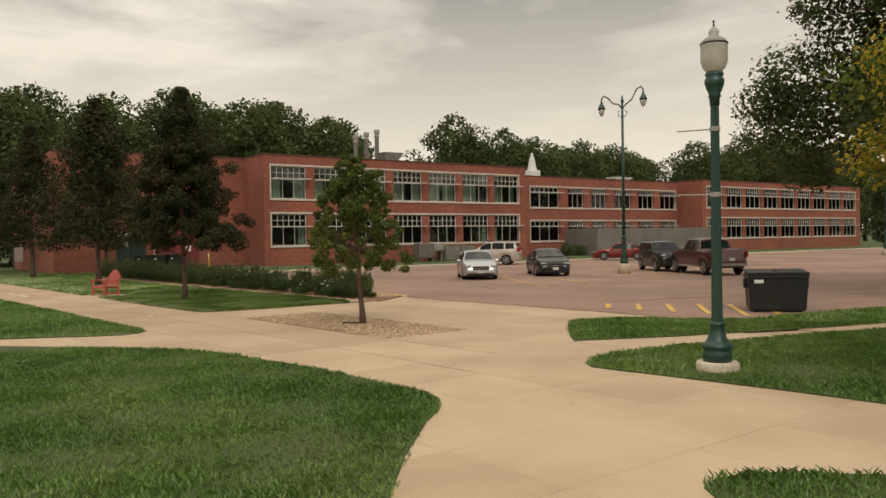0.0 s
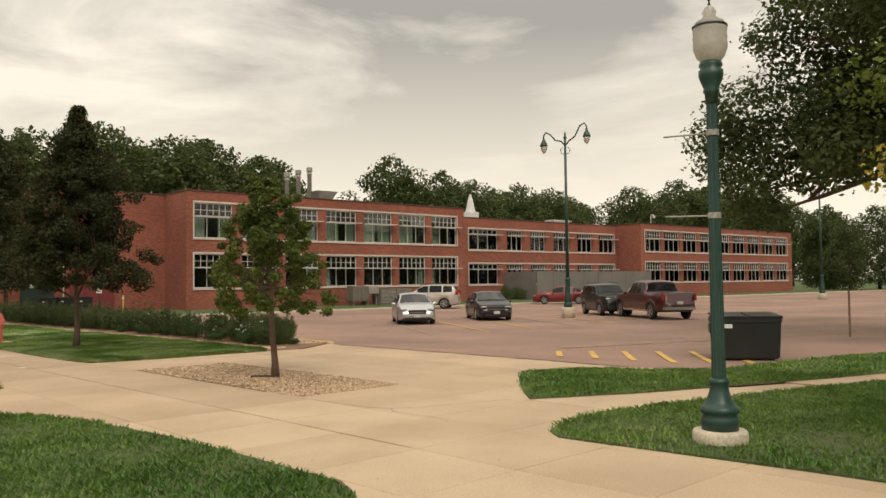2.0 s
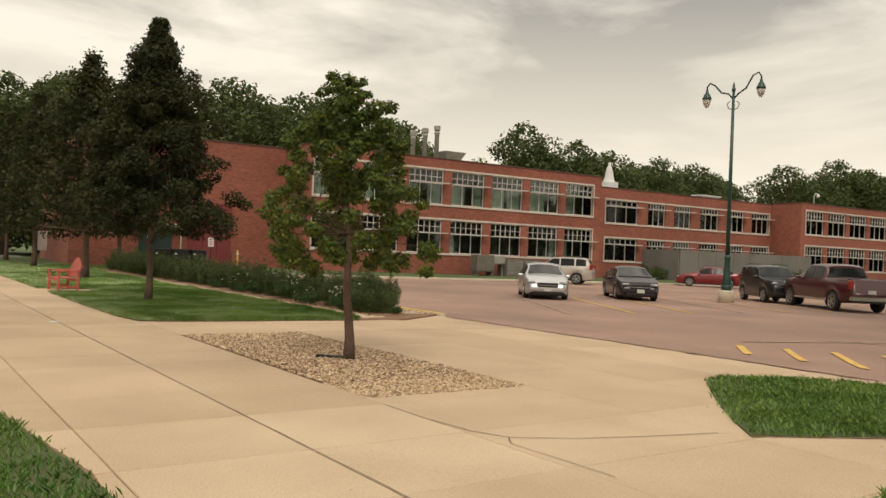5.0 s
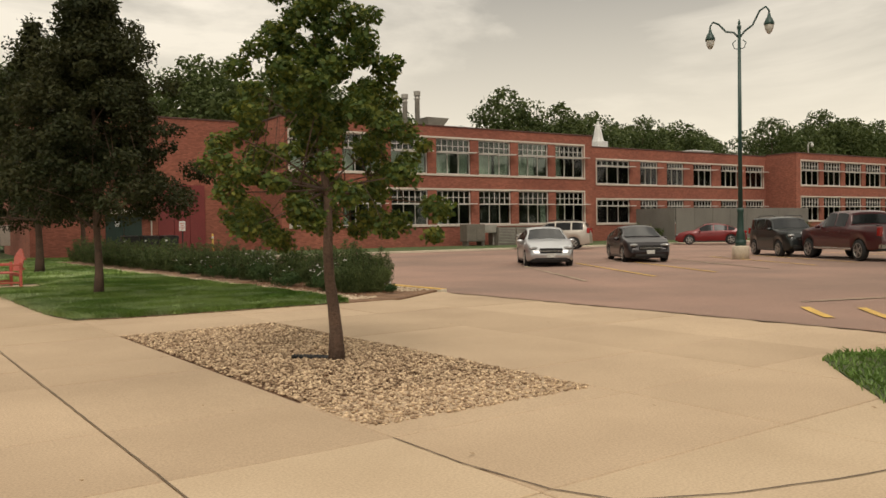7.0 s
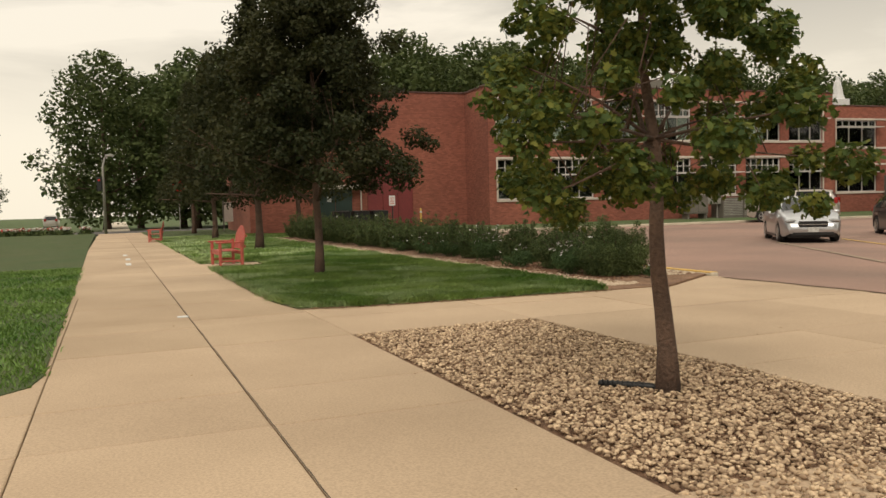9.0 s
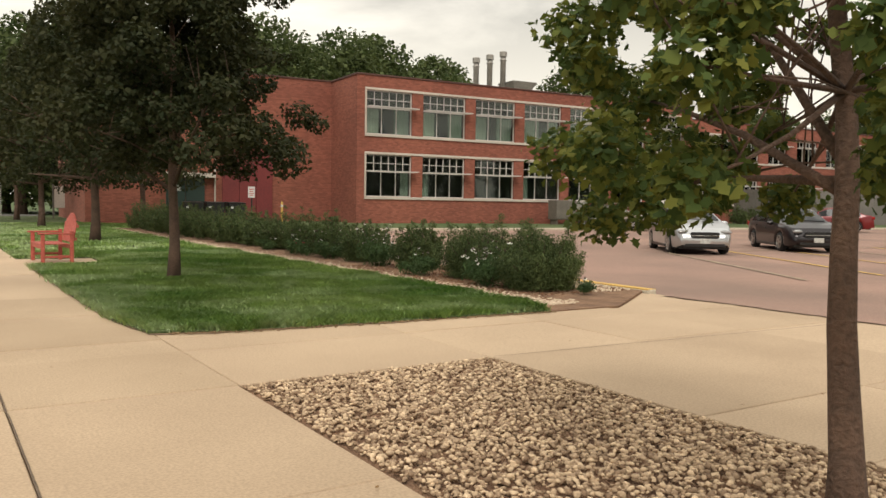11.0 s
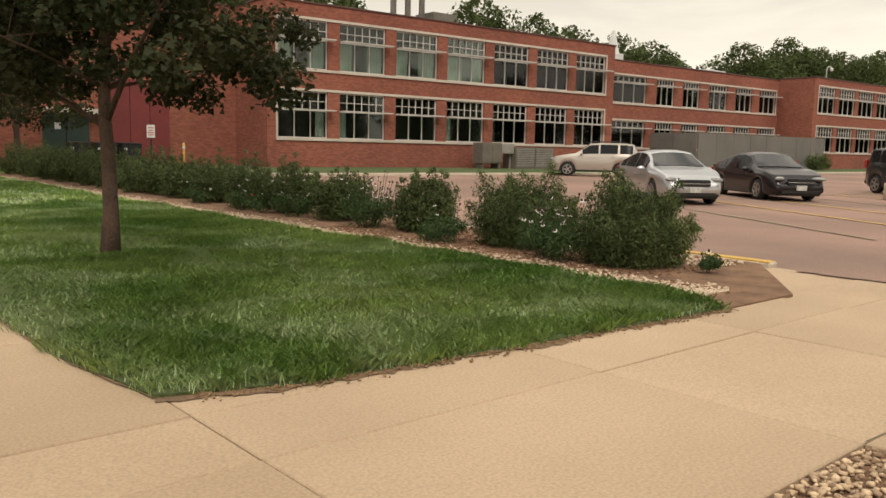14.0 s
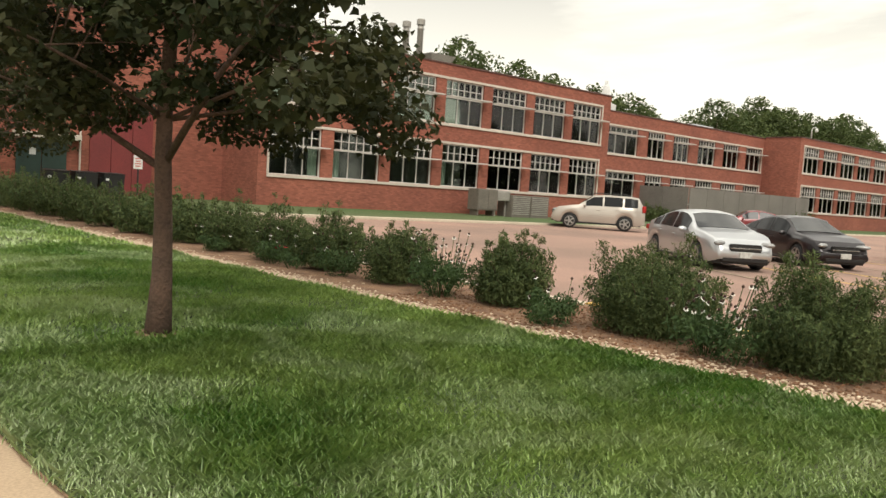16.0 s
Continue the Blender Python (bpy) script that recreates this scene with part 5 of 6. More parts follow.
# ---- bench, carts, signs ----
def garden_bench(x, y, turn, label):
    t = tagged(empty("garden_bench", x, y, 0.0, turn), label, "bench")
    t.scale = (0.9, 0.9, 0.84)
    for sx in (-0.6, 0.6):
        part("leg", rbox(sx - 0.035, sx + 0.035, -0.28, -0.21, 0, 0.62, 0.006), M_RED, t)
        part("leg", rbox(sx - 0.035, sx + 0.035, 0.25, 0.32, 0, 0.7, 0.006), M_RED, t)
        part("armrest", rbox(sx - 0.05, sx + 0.05, -0.34, 0.3, 0.621, 0.66, 0.008), M_RED, t)
        part("stretcher", rbox(sx - 0.02, sx + 0.02, -0.21, 0.25, 0.12, 0.17, 0.005), M_RED, t)
    for k in range(5):
        part("seat_slat", rbox(-0.56, 0.56, -0.28 + 0.105 * k, -0.19 + 0.105 * k, 0.4, 0.425, 0.005), M_RED, t)
    part("apron", rbox(-0.56, 0.56, -0.265, -0.235, 0.31, 0.398, 0.005), M_RED, t)
    part("rear_rail", rbox(-0.56, 0.56, 0.255, 0.29, 0.31, 0.398, 0.005), M_RED, t)
    for k in range(9):
        px = -0.52 + 0.13 * k
        zt = 0.84 + 0.25 * math.cos(px / 0.6 * math.pi / 2)
        b = rbox(px - 0.052, px + 0.052, 0, 0.022, 0.45, zt, 0.006)
        b.transform(Matrix.Translation((0, 0.24, 0)) @ Matrix.Rotation(radians(-9), 4, "X"))
        part("back_slat", b, M_RED, t)
    for z in (0.5, 0.78):
        b = rbox(-0.6, 0.6, 0.024, 0.06, z, z + 0.06, 0.005)
        b.transform(Matrix.Translation((0, 0.24, 0)) @ Matrix.Rotation(radians(-9), 4, "X"))
        part("back_rail", b, M_RED, t)


garden_bench(0.9, 15.0, -84, "faded red wooden bench with arched back beside the walk")
garden_bench(-0.85, 34.0, -93, "faded red wooden bench far along the walk")

M_WHITE = mat("white_label", (0.7, 0.7, 0.68), rough=0.6, bump=0)


def tapered(x0, x1, y0, y1, z0, z1, k, w=0.03):
    b = box(bmesh.new(), x0, x1, y0, y1, z0, z1)
    for v in b.verts:
        if v.co.z > (z0 + z1) / 2:
            v.co.x *= k
            v.co.y *= k
    return bevel(b, w, 2)


def waste_bin(x, y, z, turn, w, d, h, label, group=""):
    t = tagged(empty("waste_container", x, y, z, turn), label, "waste bin", group)
    part("tub", tapered(-w / 2 * 0.92, w / 2 * 0.92, -d / 2 * 0.9, d / 2 * 0.9, 0.04, h * 0.86, 1.07), M_BLACK, t)
    part("rim", rbox(-w / 2, w / 2, -d / 2, d / 2, h * 0.78, h * 0.9, 0.02, 2), M_BLACK, t)
    for s in (-1, 1):
        b = rbox(min(0.01 * s, s * w / 2 * 1.02), max(0.01 * s, s * w / 2 * 1.02), -d / 2 * 1.03, d / 2 * 1.03, 0, 0.05, 0.015, 2)
        b.transform(Matrix.Translation((0, 0, h * 0.905)) @ Matrix.Rotation(radians(3), 4, "X"))
        part("lid", b, M_BLACK, t, "black plastic lid")
        part("side_pocket", rbox(s * w / 2 - 0.06, s * w / 2 + 0.06, -0.12, 0.12, h * 0.55, h * 0.78, 0.015), M_BLACK, t)
    for sx in (-1, 1):
        for sy in (-1, 1):
            b = lathe(bmesh.new(), [(0.02, -0.02), (0.06, -0.02), (0.06, 0.02), (0.02, 0.02)], seg=14)
            b.transform(Matrix.Translation((sx * w * 0.36, sy * d * 0.34, 0.06)) @ Matrix.Rotation(radians(90), 4, "X"))
            part("castor", b, M_TRIM, t)
    part("label_plate", rbox(-w * 0.40, -w * 0.25, -d / 2 * 0.97 - 0.012, -d / 2 * 0.97 + 0.01, h * 0.68, h * 0.76, 0.003), M_WHITE, t, "white label")


waste_bin(12.1, -3.35, -0.1, -50, 1.36, 1.05, 1.03, "large black plastic waste container with two lids at the lot edge")
for k in range(3):
    waste_bin(7.9 + 0.95 * k, 35.6, 0.12, 5 * k - 4, 0.8, 0.7, 1.05, "black plastic waste bin by the school wall", "bins by the school")


def sign_post(x, y, z, h, plate, label, col=M_TRIM):
    t = tagged(empty("sign_post", x, y, z, -38), label, "sign post")
    part("post", rbox(-0.025, 0.025, -0.02, 0.02, -0.1, h, 0.004), col, t)
    if plate:
        part("sign_plate", rbox(-0.15, 0.15, -0.032, -0.022, h - 0.45, h + 0.01, 0.003), M_WHITE, t, "white sign plate")
        for k, (zz, ww) in enumerate(((0.08, 0.09), (0.16, 0.11), (0.24, 0.08), (0.33, 0.1))):
            part("sign_bar", box(bmesh.new(), -ww, ww, -0.0365, -0.0325, h - 0.45 + zz, h - 0.45 + zz + 0.035), M_RED, t)


M_RUST = mat("weathered_post", (0.22, 0.14, 0.09), rough=0.8)
sign_post(9.6, 32.2, 0.06, 1.72, True, "parking sign on a dark post by the school drive")
sign_post(20.4, -2.1, -0.1, 1.4, False, "bare rusty post on the lot edge", M_RUST)
sign_post(21.95, -3.0, -0.1, 1.5, False, "bare rusty post on the lot edge", M_RUST)
sign_post(23.1, -3.8, -0.1, 1.45, False, "bare rusty post on the lot edge", M_RUST)
t = tagged(empty("bollard", *by_school(12.5, 36.4), 0.13), "thin pale yellow marker post at the school wall", "bollard")
part("shaft", lathe(bmesh.new(), [(0.05, -0.1), (0.05, 1.0), (0.03, 1.04), (0.01, 1.05)], seg=12), M_YELLOW, t, smooth=True)
part("band", lathe(bmesh.new(), [(0.05, 0.8), (0.054, 0.805), (0.054, 0.9), (0.05, 0.905)], seg=12), M_WHITE, t)

# ---- beside the school wall ----
enc = tagged(empty("screen_enclosure", *by_school(55, 38), 0.2), "grey sheet-metal screen enclosure standing before the school", "screen wall")
for k in range(8):
    b = box(bmesh.new(), -5.8 + 2.09 * k, -5.8 + 2.09 * k + 2.06, -2.0, -1.92, -0.3, 2.38)
    part("panel", b, M_GREY, enc)
for k in range(2):
    b = box(bmesh.new(), -5.9, -5.82, -1.9 + 1.97 * k, -1.9 + 1.97 * k + 1.94, -0.3, 2.38)
    part("panel", b, M_GREY, enc)
M_CAB = mat("brown_grey_cabinet", (0.16, 0.14, 0.115), rough=0.6, big=2, bump=0.1)
t = tagged(empty("electric_cabinet", *by_school(29.55, 36.0), 0.16), "brown-grey electric cabinet before the brick wall", "utility box")
part("body", rbox(-0.7, 0.7, -0.4, 0.4, 0.25, 1.36, 0.02), M_CAB, t)
for s in (-1, 1):
    part("door", rbox(min(s * 0.02, s * 0.66), max(s * 0.02, s * 0.66), -0.425, -0.403, 0.32, 1.3, 0.006), M_CAB, t)
    part("leg", rbox(s * 0.55 - 0.05, s * 0.55 + 0.05, -0.3, 0.3, -0.1, 0.25, 0.01), M_CAB, t)
t = tagged(empty("meter_cabinet", *by_school(30.75, 35.9), 0.16), "pale grey meter cabinet on two legs", "utility box")
part("body", rbox(-0.5, 0.5, -0.25, 0.25, 0.78, 1.32, 0.02), M_GREYL, t)
part("door", rbox(-0.44, 0.44, -0.272, -0.252, 0.83, 1.27, 0.006), M_GREYL, t)
for s in (-0.38, 0.38):
    part("leg", rbox(s - 0.04, s + 0.04, -0.05, 0.05, -0.1, 0.78, 0.006), M_GREYL, t)
for k in range(2):
    t = tagged(empty("cooling_unit", *by_school(31.95 + 1.5 * k, 36.0), 0.16), "grey louvred cooling unit on the grass verge", "cooling unit", "cooling units")
    part("casing", rbox(-0.7, 0.7, -0.55, 0.55, -0.1, 1.14, 0.02), M_CAB, t)
    for j in range(10):
        part("slat", box(bmesh.new(), -0.64, 0.64, -0.575, -0.552, 0.12 + 0.098 * j, 0.17 + 0.098 * j), M_GREYL, t)

# west end: green double doors, maroon panel wall, pale lintel
M_DOOR = mat("dark_green_door", (0.02, 0.045, 0.035), rough=0.5, big=2, bump=0.05)
M_MAROON = mat("maroon_wall_panel", (0.20, 0.03, 0.028), (0.16, 0.025, 0.024), rough=0.6, big=0.6, bump=0.05)
for k in range(2):
    d = sp("door", rbox(7.85 + 1.0 * k, 8.82 + 1.0 * k, 41.12, 41.196, 0.0, 2.15, 0.01), M_DOOR, "dark green steel door")
sp("door_notice", box(bmesh.new(), 8.35, 8.6, 41.105, 41.115, 1.45, 1.75), M_WHITE)
sp("lintel", rbox(7.7, 10.3, 40.7, 41.19, 2.18, 2.42, 0.01), M_STONE, "pale concrete lintel slab")
for k in range(3):
    sp("maroon_panel", rbox(10.75 + 0.92 * k, 11.65 + 0.92 * k, 41.1, 41.196, -0.1, 3.9, 0.006), M_MAROON, "maroon metal wall panel")
b = bmesh.new()
tube(b, [(10.35, 41.1, 5.0), (10.35, 41.1, 0.1)], 0.045)
sp("downpipe", b, M_STONE)

# ---- on the roofs ----
for k in range(3):
    t = tagged(empty("roof_stack", *by_school(26.45 + 1.0 * k, 41.0), 7.4), "pale metal vent stack on the school roof", "vent stack", "roof stacks")
    hh = 2.55 + 0.28 * k
    part("pipe", lathe(bmesh.new(), [(0.17, -0.1), (0.17, hh - 0.55), (0.22, hh - 0.5), (0.17, hh - 0.44), (0.17, hh - 0.3)], seg=18), M_GREYL, t, smooth=True)
    part("cap", lathe(bmesh.new(), [(0.23, hh - 0.28), (0.23, hh), (0.2, hh + 0.03), (0.05, hh + 0.03)], seg=18), M_GREYL, t)
t = tagged(empty("roof_hood", *by_school(29.7, 41.2), 7.41), "pale metal exhaust hood on the school roof", "roof vent")
part("curb", rbox(-0.6, 0.6, -0.6, 0.6, -0.1, 0.8, 0.02), M_GREYL, t)
part("hood", tapered(-0.6, 0.6, -0.6, 0.6, 0.8, 1.35, 1.5, 0.02), M_GREYL, t)
t = tagged(empty("roof_vent", *by_school(46.5, 42.0), 7.03), "white pointed vent tower on the school roof", "roof vent")
part("curb", rbox(-0.55, 0.55, -0.55, 0.55, -0.1, 1.0, 0.02), M_WHITE, t)
part("tower", lathe(bmesh.new(), [(0.5, 1.0), (0.46, 1.08), (0.38, 1.35), (0.3, 1.8), (0.2, 2.25), (0.13, 2.3), (0.11, 2.6), (0.03, 2.64)], seg=8), M_WHITE, t)
t = tagged(empty("roof_vent", *by_school(60.0, 43.0), 7.03), "low white vent on the school roof", "roof vent")
part("curb", rbox(-1.2, 1.2, -0.5, 0.5, -0.1, 0.75, 0.05), M_WHITE, t)
part("cap", rbox(-1.4, 1.4, -0.6, 0.6, 0.751, 0.85, 0.02), M_WHITE, t)
t = tagged(empty("security_camera", *by_school(68.3, 37.1), 7.41), "white gooseneck camera on the school parapet", "camera")
b = bmesh.new()
tube(b, [(0, 0.1, 0.0), (0, 0.1, 0.8), (0, 0.0, 1.0), (0, -0.2, 1.02), (0, -0.3, 0.9)], 0.05, 8)
part("gooseneck", b, M_WHITE, t, smooth=True)
part("dome", lathe(bmesh.new(), [(0.03, 0.62), (0.12, 0.68), (0.14, 0.8), (0.08, 0.92)], 0, -0.3, 14), M_WHITE, t, smooth=True)

# ---- painted lines on the lot ----
def line(x0, y0, x1, y1, w, m, name="lot_line"):
    d = Vector((x1 - x0, y1 - y0))
    n = Vector((-d.y, d.x)).normalized() * w / 2
    k = max(1, int(d.length / 0.8))
    b = bmesh.new()
    row = []
    for i in range(k + 1):
        px, py = x0 + d.x * i / k, y0 + d.y * i / k
        row.append([b.verts.new((px + s * n.x, py + s * n.y, lot_z(px, py) + 0.014)) for s in (-1, 1)])
    for p, q in zip(row, row[1:]):
        b.faces.new((p[0], q[0], q[1], p[1]))
    bmesh.ops.recalc_face_normals(b, faces=b.faces)
    if b.faces[:][0].normal.z < 0:
        bmesh.ops.reverse_faces(b, faces=b.faces)
    tagged(obj(name, b, m), "painted parking line on the asphalt", "road marking", kind="structure")


for k in range(6):
    line(9.5 + 0.2 * k, -0.3 - 0.87 * k, 10.85 + 0.5 * k, 0.95 - 0.62 * k, 0.14, M_YELLOW)
for k in range(11):
    line(12.7 + 2.5 * k, 7.9 + 0.1 * k, 16.55 + 2.5 * k, 15.15 + 0.1 * k, 0.11, M_PALEPAINT if k % 3 == 0 else M_YELLOW)
line(16.6, 15.2, 41.6, 16.1, 0.1, M_PALEPAINT)
for k in range(9):
    line(13.9 + 3.2 * k, 1.3 - 0.55 * k, 16.2 + 3.2 * k, -1.9 - 0.5 * k, 0.1, M_PALEPAINT)
line(11.6, 1.5, 30, -3.4, 0.1, M_PALEPAINT)

y_kerb = obj("kerb_paint", prism(bmesh.new(), [site(8.26, 6.32), site(8.41, 6.32), site(8.41, 10.5), site(8.26, 10.5)], 0.02, 0.036), M_YELLOW)
tagged(y_kerb, "yellow paint on the kerb end", "kerb paint", kind="structure")

# ---- far end of the walk ----
M_ROAD = mat("street_asphalt", (0.12, 0.11, 0.10), rough=0.95, big=0.3, fine=30)
tagged(obj("road", prism(bmesh.new(), [(-160, 62), (3.5, 62), (3.5, 71), (-160, 71)], -0.4, -0.14), M_ROAD), "grey asphalt street crossing beyond the walk", "road", kind="structure")
tagged(obj("pavement_far", prism(bmesh.new(), [(-5.6, 72), (-3.4, 72), (-8.0, 170), (-10.5, 170)], -0.4, -0.06), M_KERB), "pale concrete walk across the street", "pavement", kind="structure")
rngf = np.random.default_rng(77)
for k in range(6):
    x0 = -16.0 + 1.9 * k
    t = tagged(empty("flower_clump", x0, 56.6, -0.2), "low bed of white and red flowers at the street corner", "flowers", "flowers at the corner")
    cs = [(rngf.uniform(-1, 1), rngf.uniform(-0.7, 0.7), 0.3) for _ in range(9)]
    v, f = leaf_cloud(rngf, cs, [0.45] * 9, 900, 0.2, LEAF_PLAIN)
    soup("foliage", v, f, M_LEAF_BUSH, t)
    for nm, mm, cnt in (("white_bloom", M_PETAL, 160), ("red_bloom", M_REDPETAL, 120)):
        v, f = leaf_cloud(rngf, [(a, b, 0.62) for a, b, c in cs], [0.4] * 9, cnt, 0.16, LEAF_PLAIN, flat=0.25)
        tagged(soup(nm, v, f, mm, t), kind="stuff")


def far_house(x, y, turn, w, d, h, rise, wall_mat):
    t = tagged(empty("house", x, y, -0.2, turn), "white two-storey house across the street", "house")
    part("wall", box(bmesh.new(), -w / 2, w / 2, -d / 2, d / 2, 0, h), wall_mat, t)
    b = bmesh.new()
    vs = [b.verts.new(c) for c in ((-w / 2 - 0.4, -d / 2 - 0.4, h), (w / 2 + 0.4, -d / 2 - 0.4, h), (w / 2 + 0.4, d / 2 + 0.4, h), (-w / 2 - 0.4, d / 2 + 0.4, h), (-w / 2 - 0.4, 0, h + rise), (w / 2 + 0.4, 0, h + rise))]
    for q in ((0, 1, 5, 4), (2, 3, 4, 5), (0, 4, 3), (1, 2, 5), (0, 3, 2, 1)):
        b.faces.new([vs[i] for i in q])
    part("roof", b, M_CAB, t)
    for zz in (1.2, 4.2):
        for k in range(4):
            xx = -w / 2 + w * (k + 0.5) / 4
            win = part("window", box(bmesh.new(), xx - 0.55, xx + 0.55, -d / 2 - 0.05, -d / 2 + 0.02, zz, zz + 1.5), M_FRAME, t)
            part("pane", box(bmesh.new(), xx - 0.46, xx + 0.46, -d / 2 - 0.06, -d / 2 - 0.052, zz + 0.08, zz + 1.42), M_CARGLASS, win)


far_house(-44, 148, 5, 11, 9, 7.5, 3.0, M_WHITE)
far_house(152, 33, -70, 14, 9, 4.0, 3.0, M_WHITE)
far_house(160, 14, -80, 12, 9, 4.0, 3.0, M_STONE)
for k, (x, y, a) in enumerate(((-18, 68.5, 2), (-27, 66, 180), (-36, 68.5, 0), (-13, 100, 95))):
    vehicle("suv_car", "parked car far down the street", x, y, -0.14, a, SUV, (P_SILVER, P_DARK, P_RED, P_BEIGE)[k])


def mast(x, y, h, arm, label, red=False):
    t = tagged(empty("street_mast", x, y, -0.15), label, "street light" if not red else "traffic light")
    b = bmesh.new()
    tube(b, [(0, 0, 0), (0, 0, h * 0.85), (arm * 0.3, 0, h * 0.97), (arm, 0, h)], [0.12, 0.08, 0.06, 0.05], 8)
    part("mast_arm", b, M_GREYL, t, smooth=True)
    part("head", rbox(arm - 0.3, arm + 0.3, -0.15, 0.15, h - 0.08, h + 0.08, 0.03), M_GREYL, t)
    if red:
        part("signal_box", rbox(-0.45, -0.12, -0.18, 0.18, 3.2, 4.2, 0.03), M_TRIM, t)
        part("signal_lens", lathe(bmesh.new(), [(0.1, 0), (0.1, 0.02), (0.05, 0.05)], seg=12), M_TAIL, t).matrix_basis = pose(-0.285, -0.18, 3.98, 90)


mast(-14.3, 64, 7.6, 2.2, "curved grey street light at the far kerb")
mast(-4.6, 60.5, 5.8, 0.5, "traffic light on a grey mast at the crossing", True)
t = tagged(empty("sign_post", 0.6, 57, 0), "red sign on a post at the corner", "sign post")
part("post", rbox(-0.03, 0.03, -0.02, 0.02, -0.2, 3.6, 0.004), M_GREYL, t)
part("sign_plate", rbox(-0.42, 0.42, -0.04, -0.022, 2.8, 3.6, 0.01), M_TAIL, t, "red sign plate")
t = tagged(empty("sign_board", 4.2, 52, 0), "pale board sign between two posts on the lawn", "sign board")
for s in (-0.9, 0.9):
    part("post", rbox(s - 0.05, s + 0.05, -0.05, 0.05, -0.2, 2.0, 0.005), M_CAB, t)
part("board", rbox(-0.85, 0.85, -0.03, 0.03, 0.6, 1.9, 0.01), M_STONE, t)

t = tagged(empty("drain_hose", 2.46, 0.31, 0), "short black corrugated hose lying on the gravel by the maple", "hose")
b = bmesh.new()
tube(b, [(0.05, -0.05, 0.03), (0.0, 0.0, 0.035), (-0.1, 0.1, 0.034), (-0.22, 0.22, 0.03)], 0.022, 10)
part("hose", b, M_BLACK, t, smooth=True)
for k in range(9):
    b = lathe(bmesh.new(), [(0.021, -0.006), (0.026, -0.003), (0.026, 0.003), (0.021, 0.006)], seg=10)
    b.transform(pose(-0.02 - 0.023 * k, 0.02 + 0.023 * k, 0.034, 90, 0, 45))
    part("ring", b, M_BLACK, t)
# white marks along the walk's joint, fallen leaves
for k, (u, v, l) in enumerate(((0.12, 5.8, 0.06), (-0.25, 17.2, 0.5), (-0.22, 19.6, 0.45), (-0.25, 22.0, 0.45))):
    x, y = site(u, v)
    o = obj("walk_mark", box(bmesh.new(), -0.06, 0.06, -l, l, -0.02, 0.006), M_WHITE)
    o.matrix_basis = pose(x, y, 0, 0, 0, 3.4)
    tagged(o, "white painted mark on the concrete walk", "pavement mark", kind="structure")
M_DRYLEAF = mat("dry_leaf", (0.16, 0.08, 0.03), (0.28, 0.17, 0.06), rough=0.9, rnd=0.8, isl=True, bump=0)
n = 60
pts = np.stack([*site(rngf.uniform(-1.2, 8, n), rngf.uniform(-11, 5.4, n)), np.full(n, 0.014)], 1)
a = rngf.uniform(0, 6.28, n)
tv, sv = np.stack([np.cos(a), np.sin(a), 0.2 * np.ones(n)], 1), np.stack([-np.sin(a), np.cos(a), np.zeros(n)], 1)
zz = rngf.uniform(0.015, 0.035, n)[:, None]
v = np.stack([pts + zz * (p * tv + q * sv + np.array([0, 0, abs(e)])) for p, q, e in LEAF_LOBED], 1).reshape(-1, 3)
tagged(soup("fallen_leaves", v, np.arange(n * 10).reshape(-1, 10), M_DRYLEAF), "a few dry brown leaves fallen on the concrete", "fallen leaves", kind="stuff")

# ---- slabs and stones ----
east = tagged(obj("pavement_east", prism(bmesh.new(), [(7.0, -6.1), (16.2, -8.2), (24.3, -10.5), (60, -18.9), (60, -22.1), (24, -12.3), (13.3, -9.1), (7.0, -6.9)], -0.4, -0.035), M_JOINT), "pale concrete walk leading along the lot", "pavement", kind="structure")
NEAR_E, FAR_E = [(7.9, -6.9), (13.3, -9.05), (24, -12.25), (60, -22.05)], [(7.9, -6.35), (16.2, -8.25), (24.3, -10.55), (60, -18.95)]
for k in range(24):
    xa, xb = 8.05 + 1.6 * k + 0.006, 8.05 + 1.6 * (k + 1) - 0.006
    q = [(xa, lerp_line(NEAR_E, xa) - 0.12), (xb, lerp_line(NEAR_E, xb) - 0.12), (xb, lerp_line(FAR_E, xb) + 0.12), (xa, lerp_line(FAR_E, xa) + 0.12)]
    obj("slab", prism(bmesh.new(), q, -0.12, 0.0), M_CONC, east)
for uv in slab_fields():
    slab(*uv)

M_PEBBLE = mat("river_gravel", (0.74, 0.555, 0.36), (0.19, 0.115, 0.065), rough=0.85, big=40, fine=90, bump=0.3, dist=0.004, rnd=0.9, isl=True, mottling=0.2)
M_PEBBLE1 = mat("river_gravel_piece", (0.74, 0.555, 0.36), (0.19, 0.115, 0.065), rough=0.85, big=40, fine=90, bump=0.3, dist=0.004, rnd=0.8, mottling=0.2)
M_CHIP = mat("pale_limestone_chip", (0.68, 0.56, 0.41), (0.38, 0.28, 0.19), rough=0.9, big=30, fine=80, bump=0.2, rnd=0.8, isl=True, mottling=0.2)


def stone_shapes(n, seed):
    rng = np.random.default_rng(seed)
    out = []
    for _ in range(n):
        b = bmesh.new()
        bmesh.ops.create_icosphere(b, subdivisions=1, radius=1)
        v = np.array([q.co[:] for q in b.verts])
        f = np.array([[q.index for q in p.verts] for p in b.faces])
        b.free()
        out.append((v * rng.uniform(0.62, 1.2, (len(v), 1)) * np.array([1, rng.uniform(0.5, 0.95), rng.uniform(0.32, 0.6)]), f))
    return out


SHAPES = stone_shapes(6, 4)


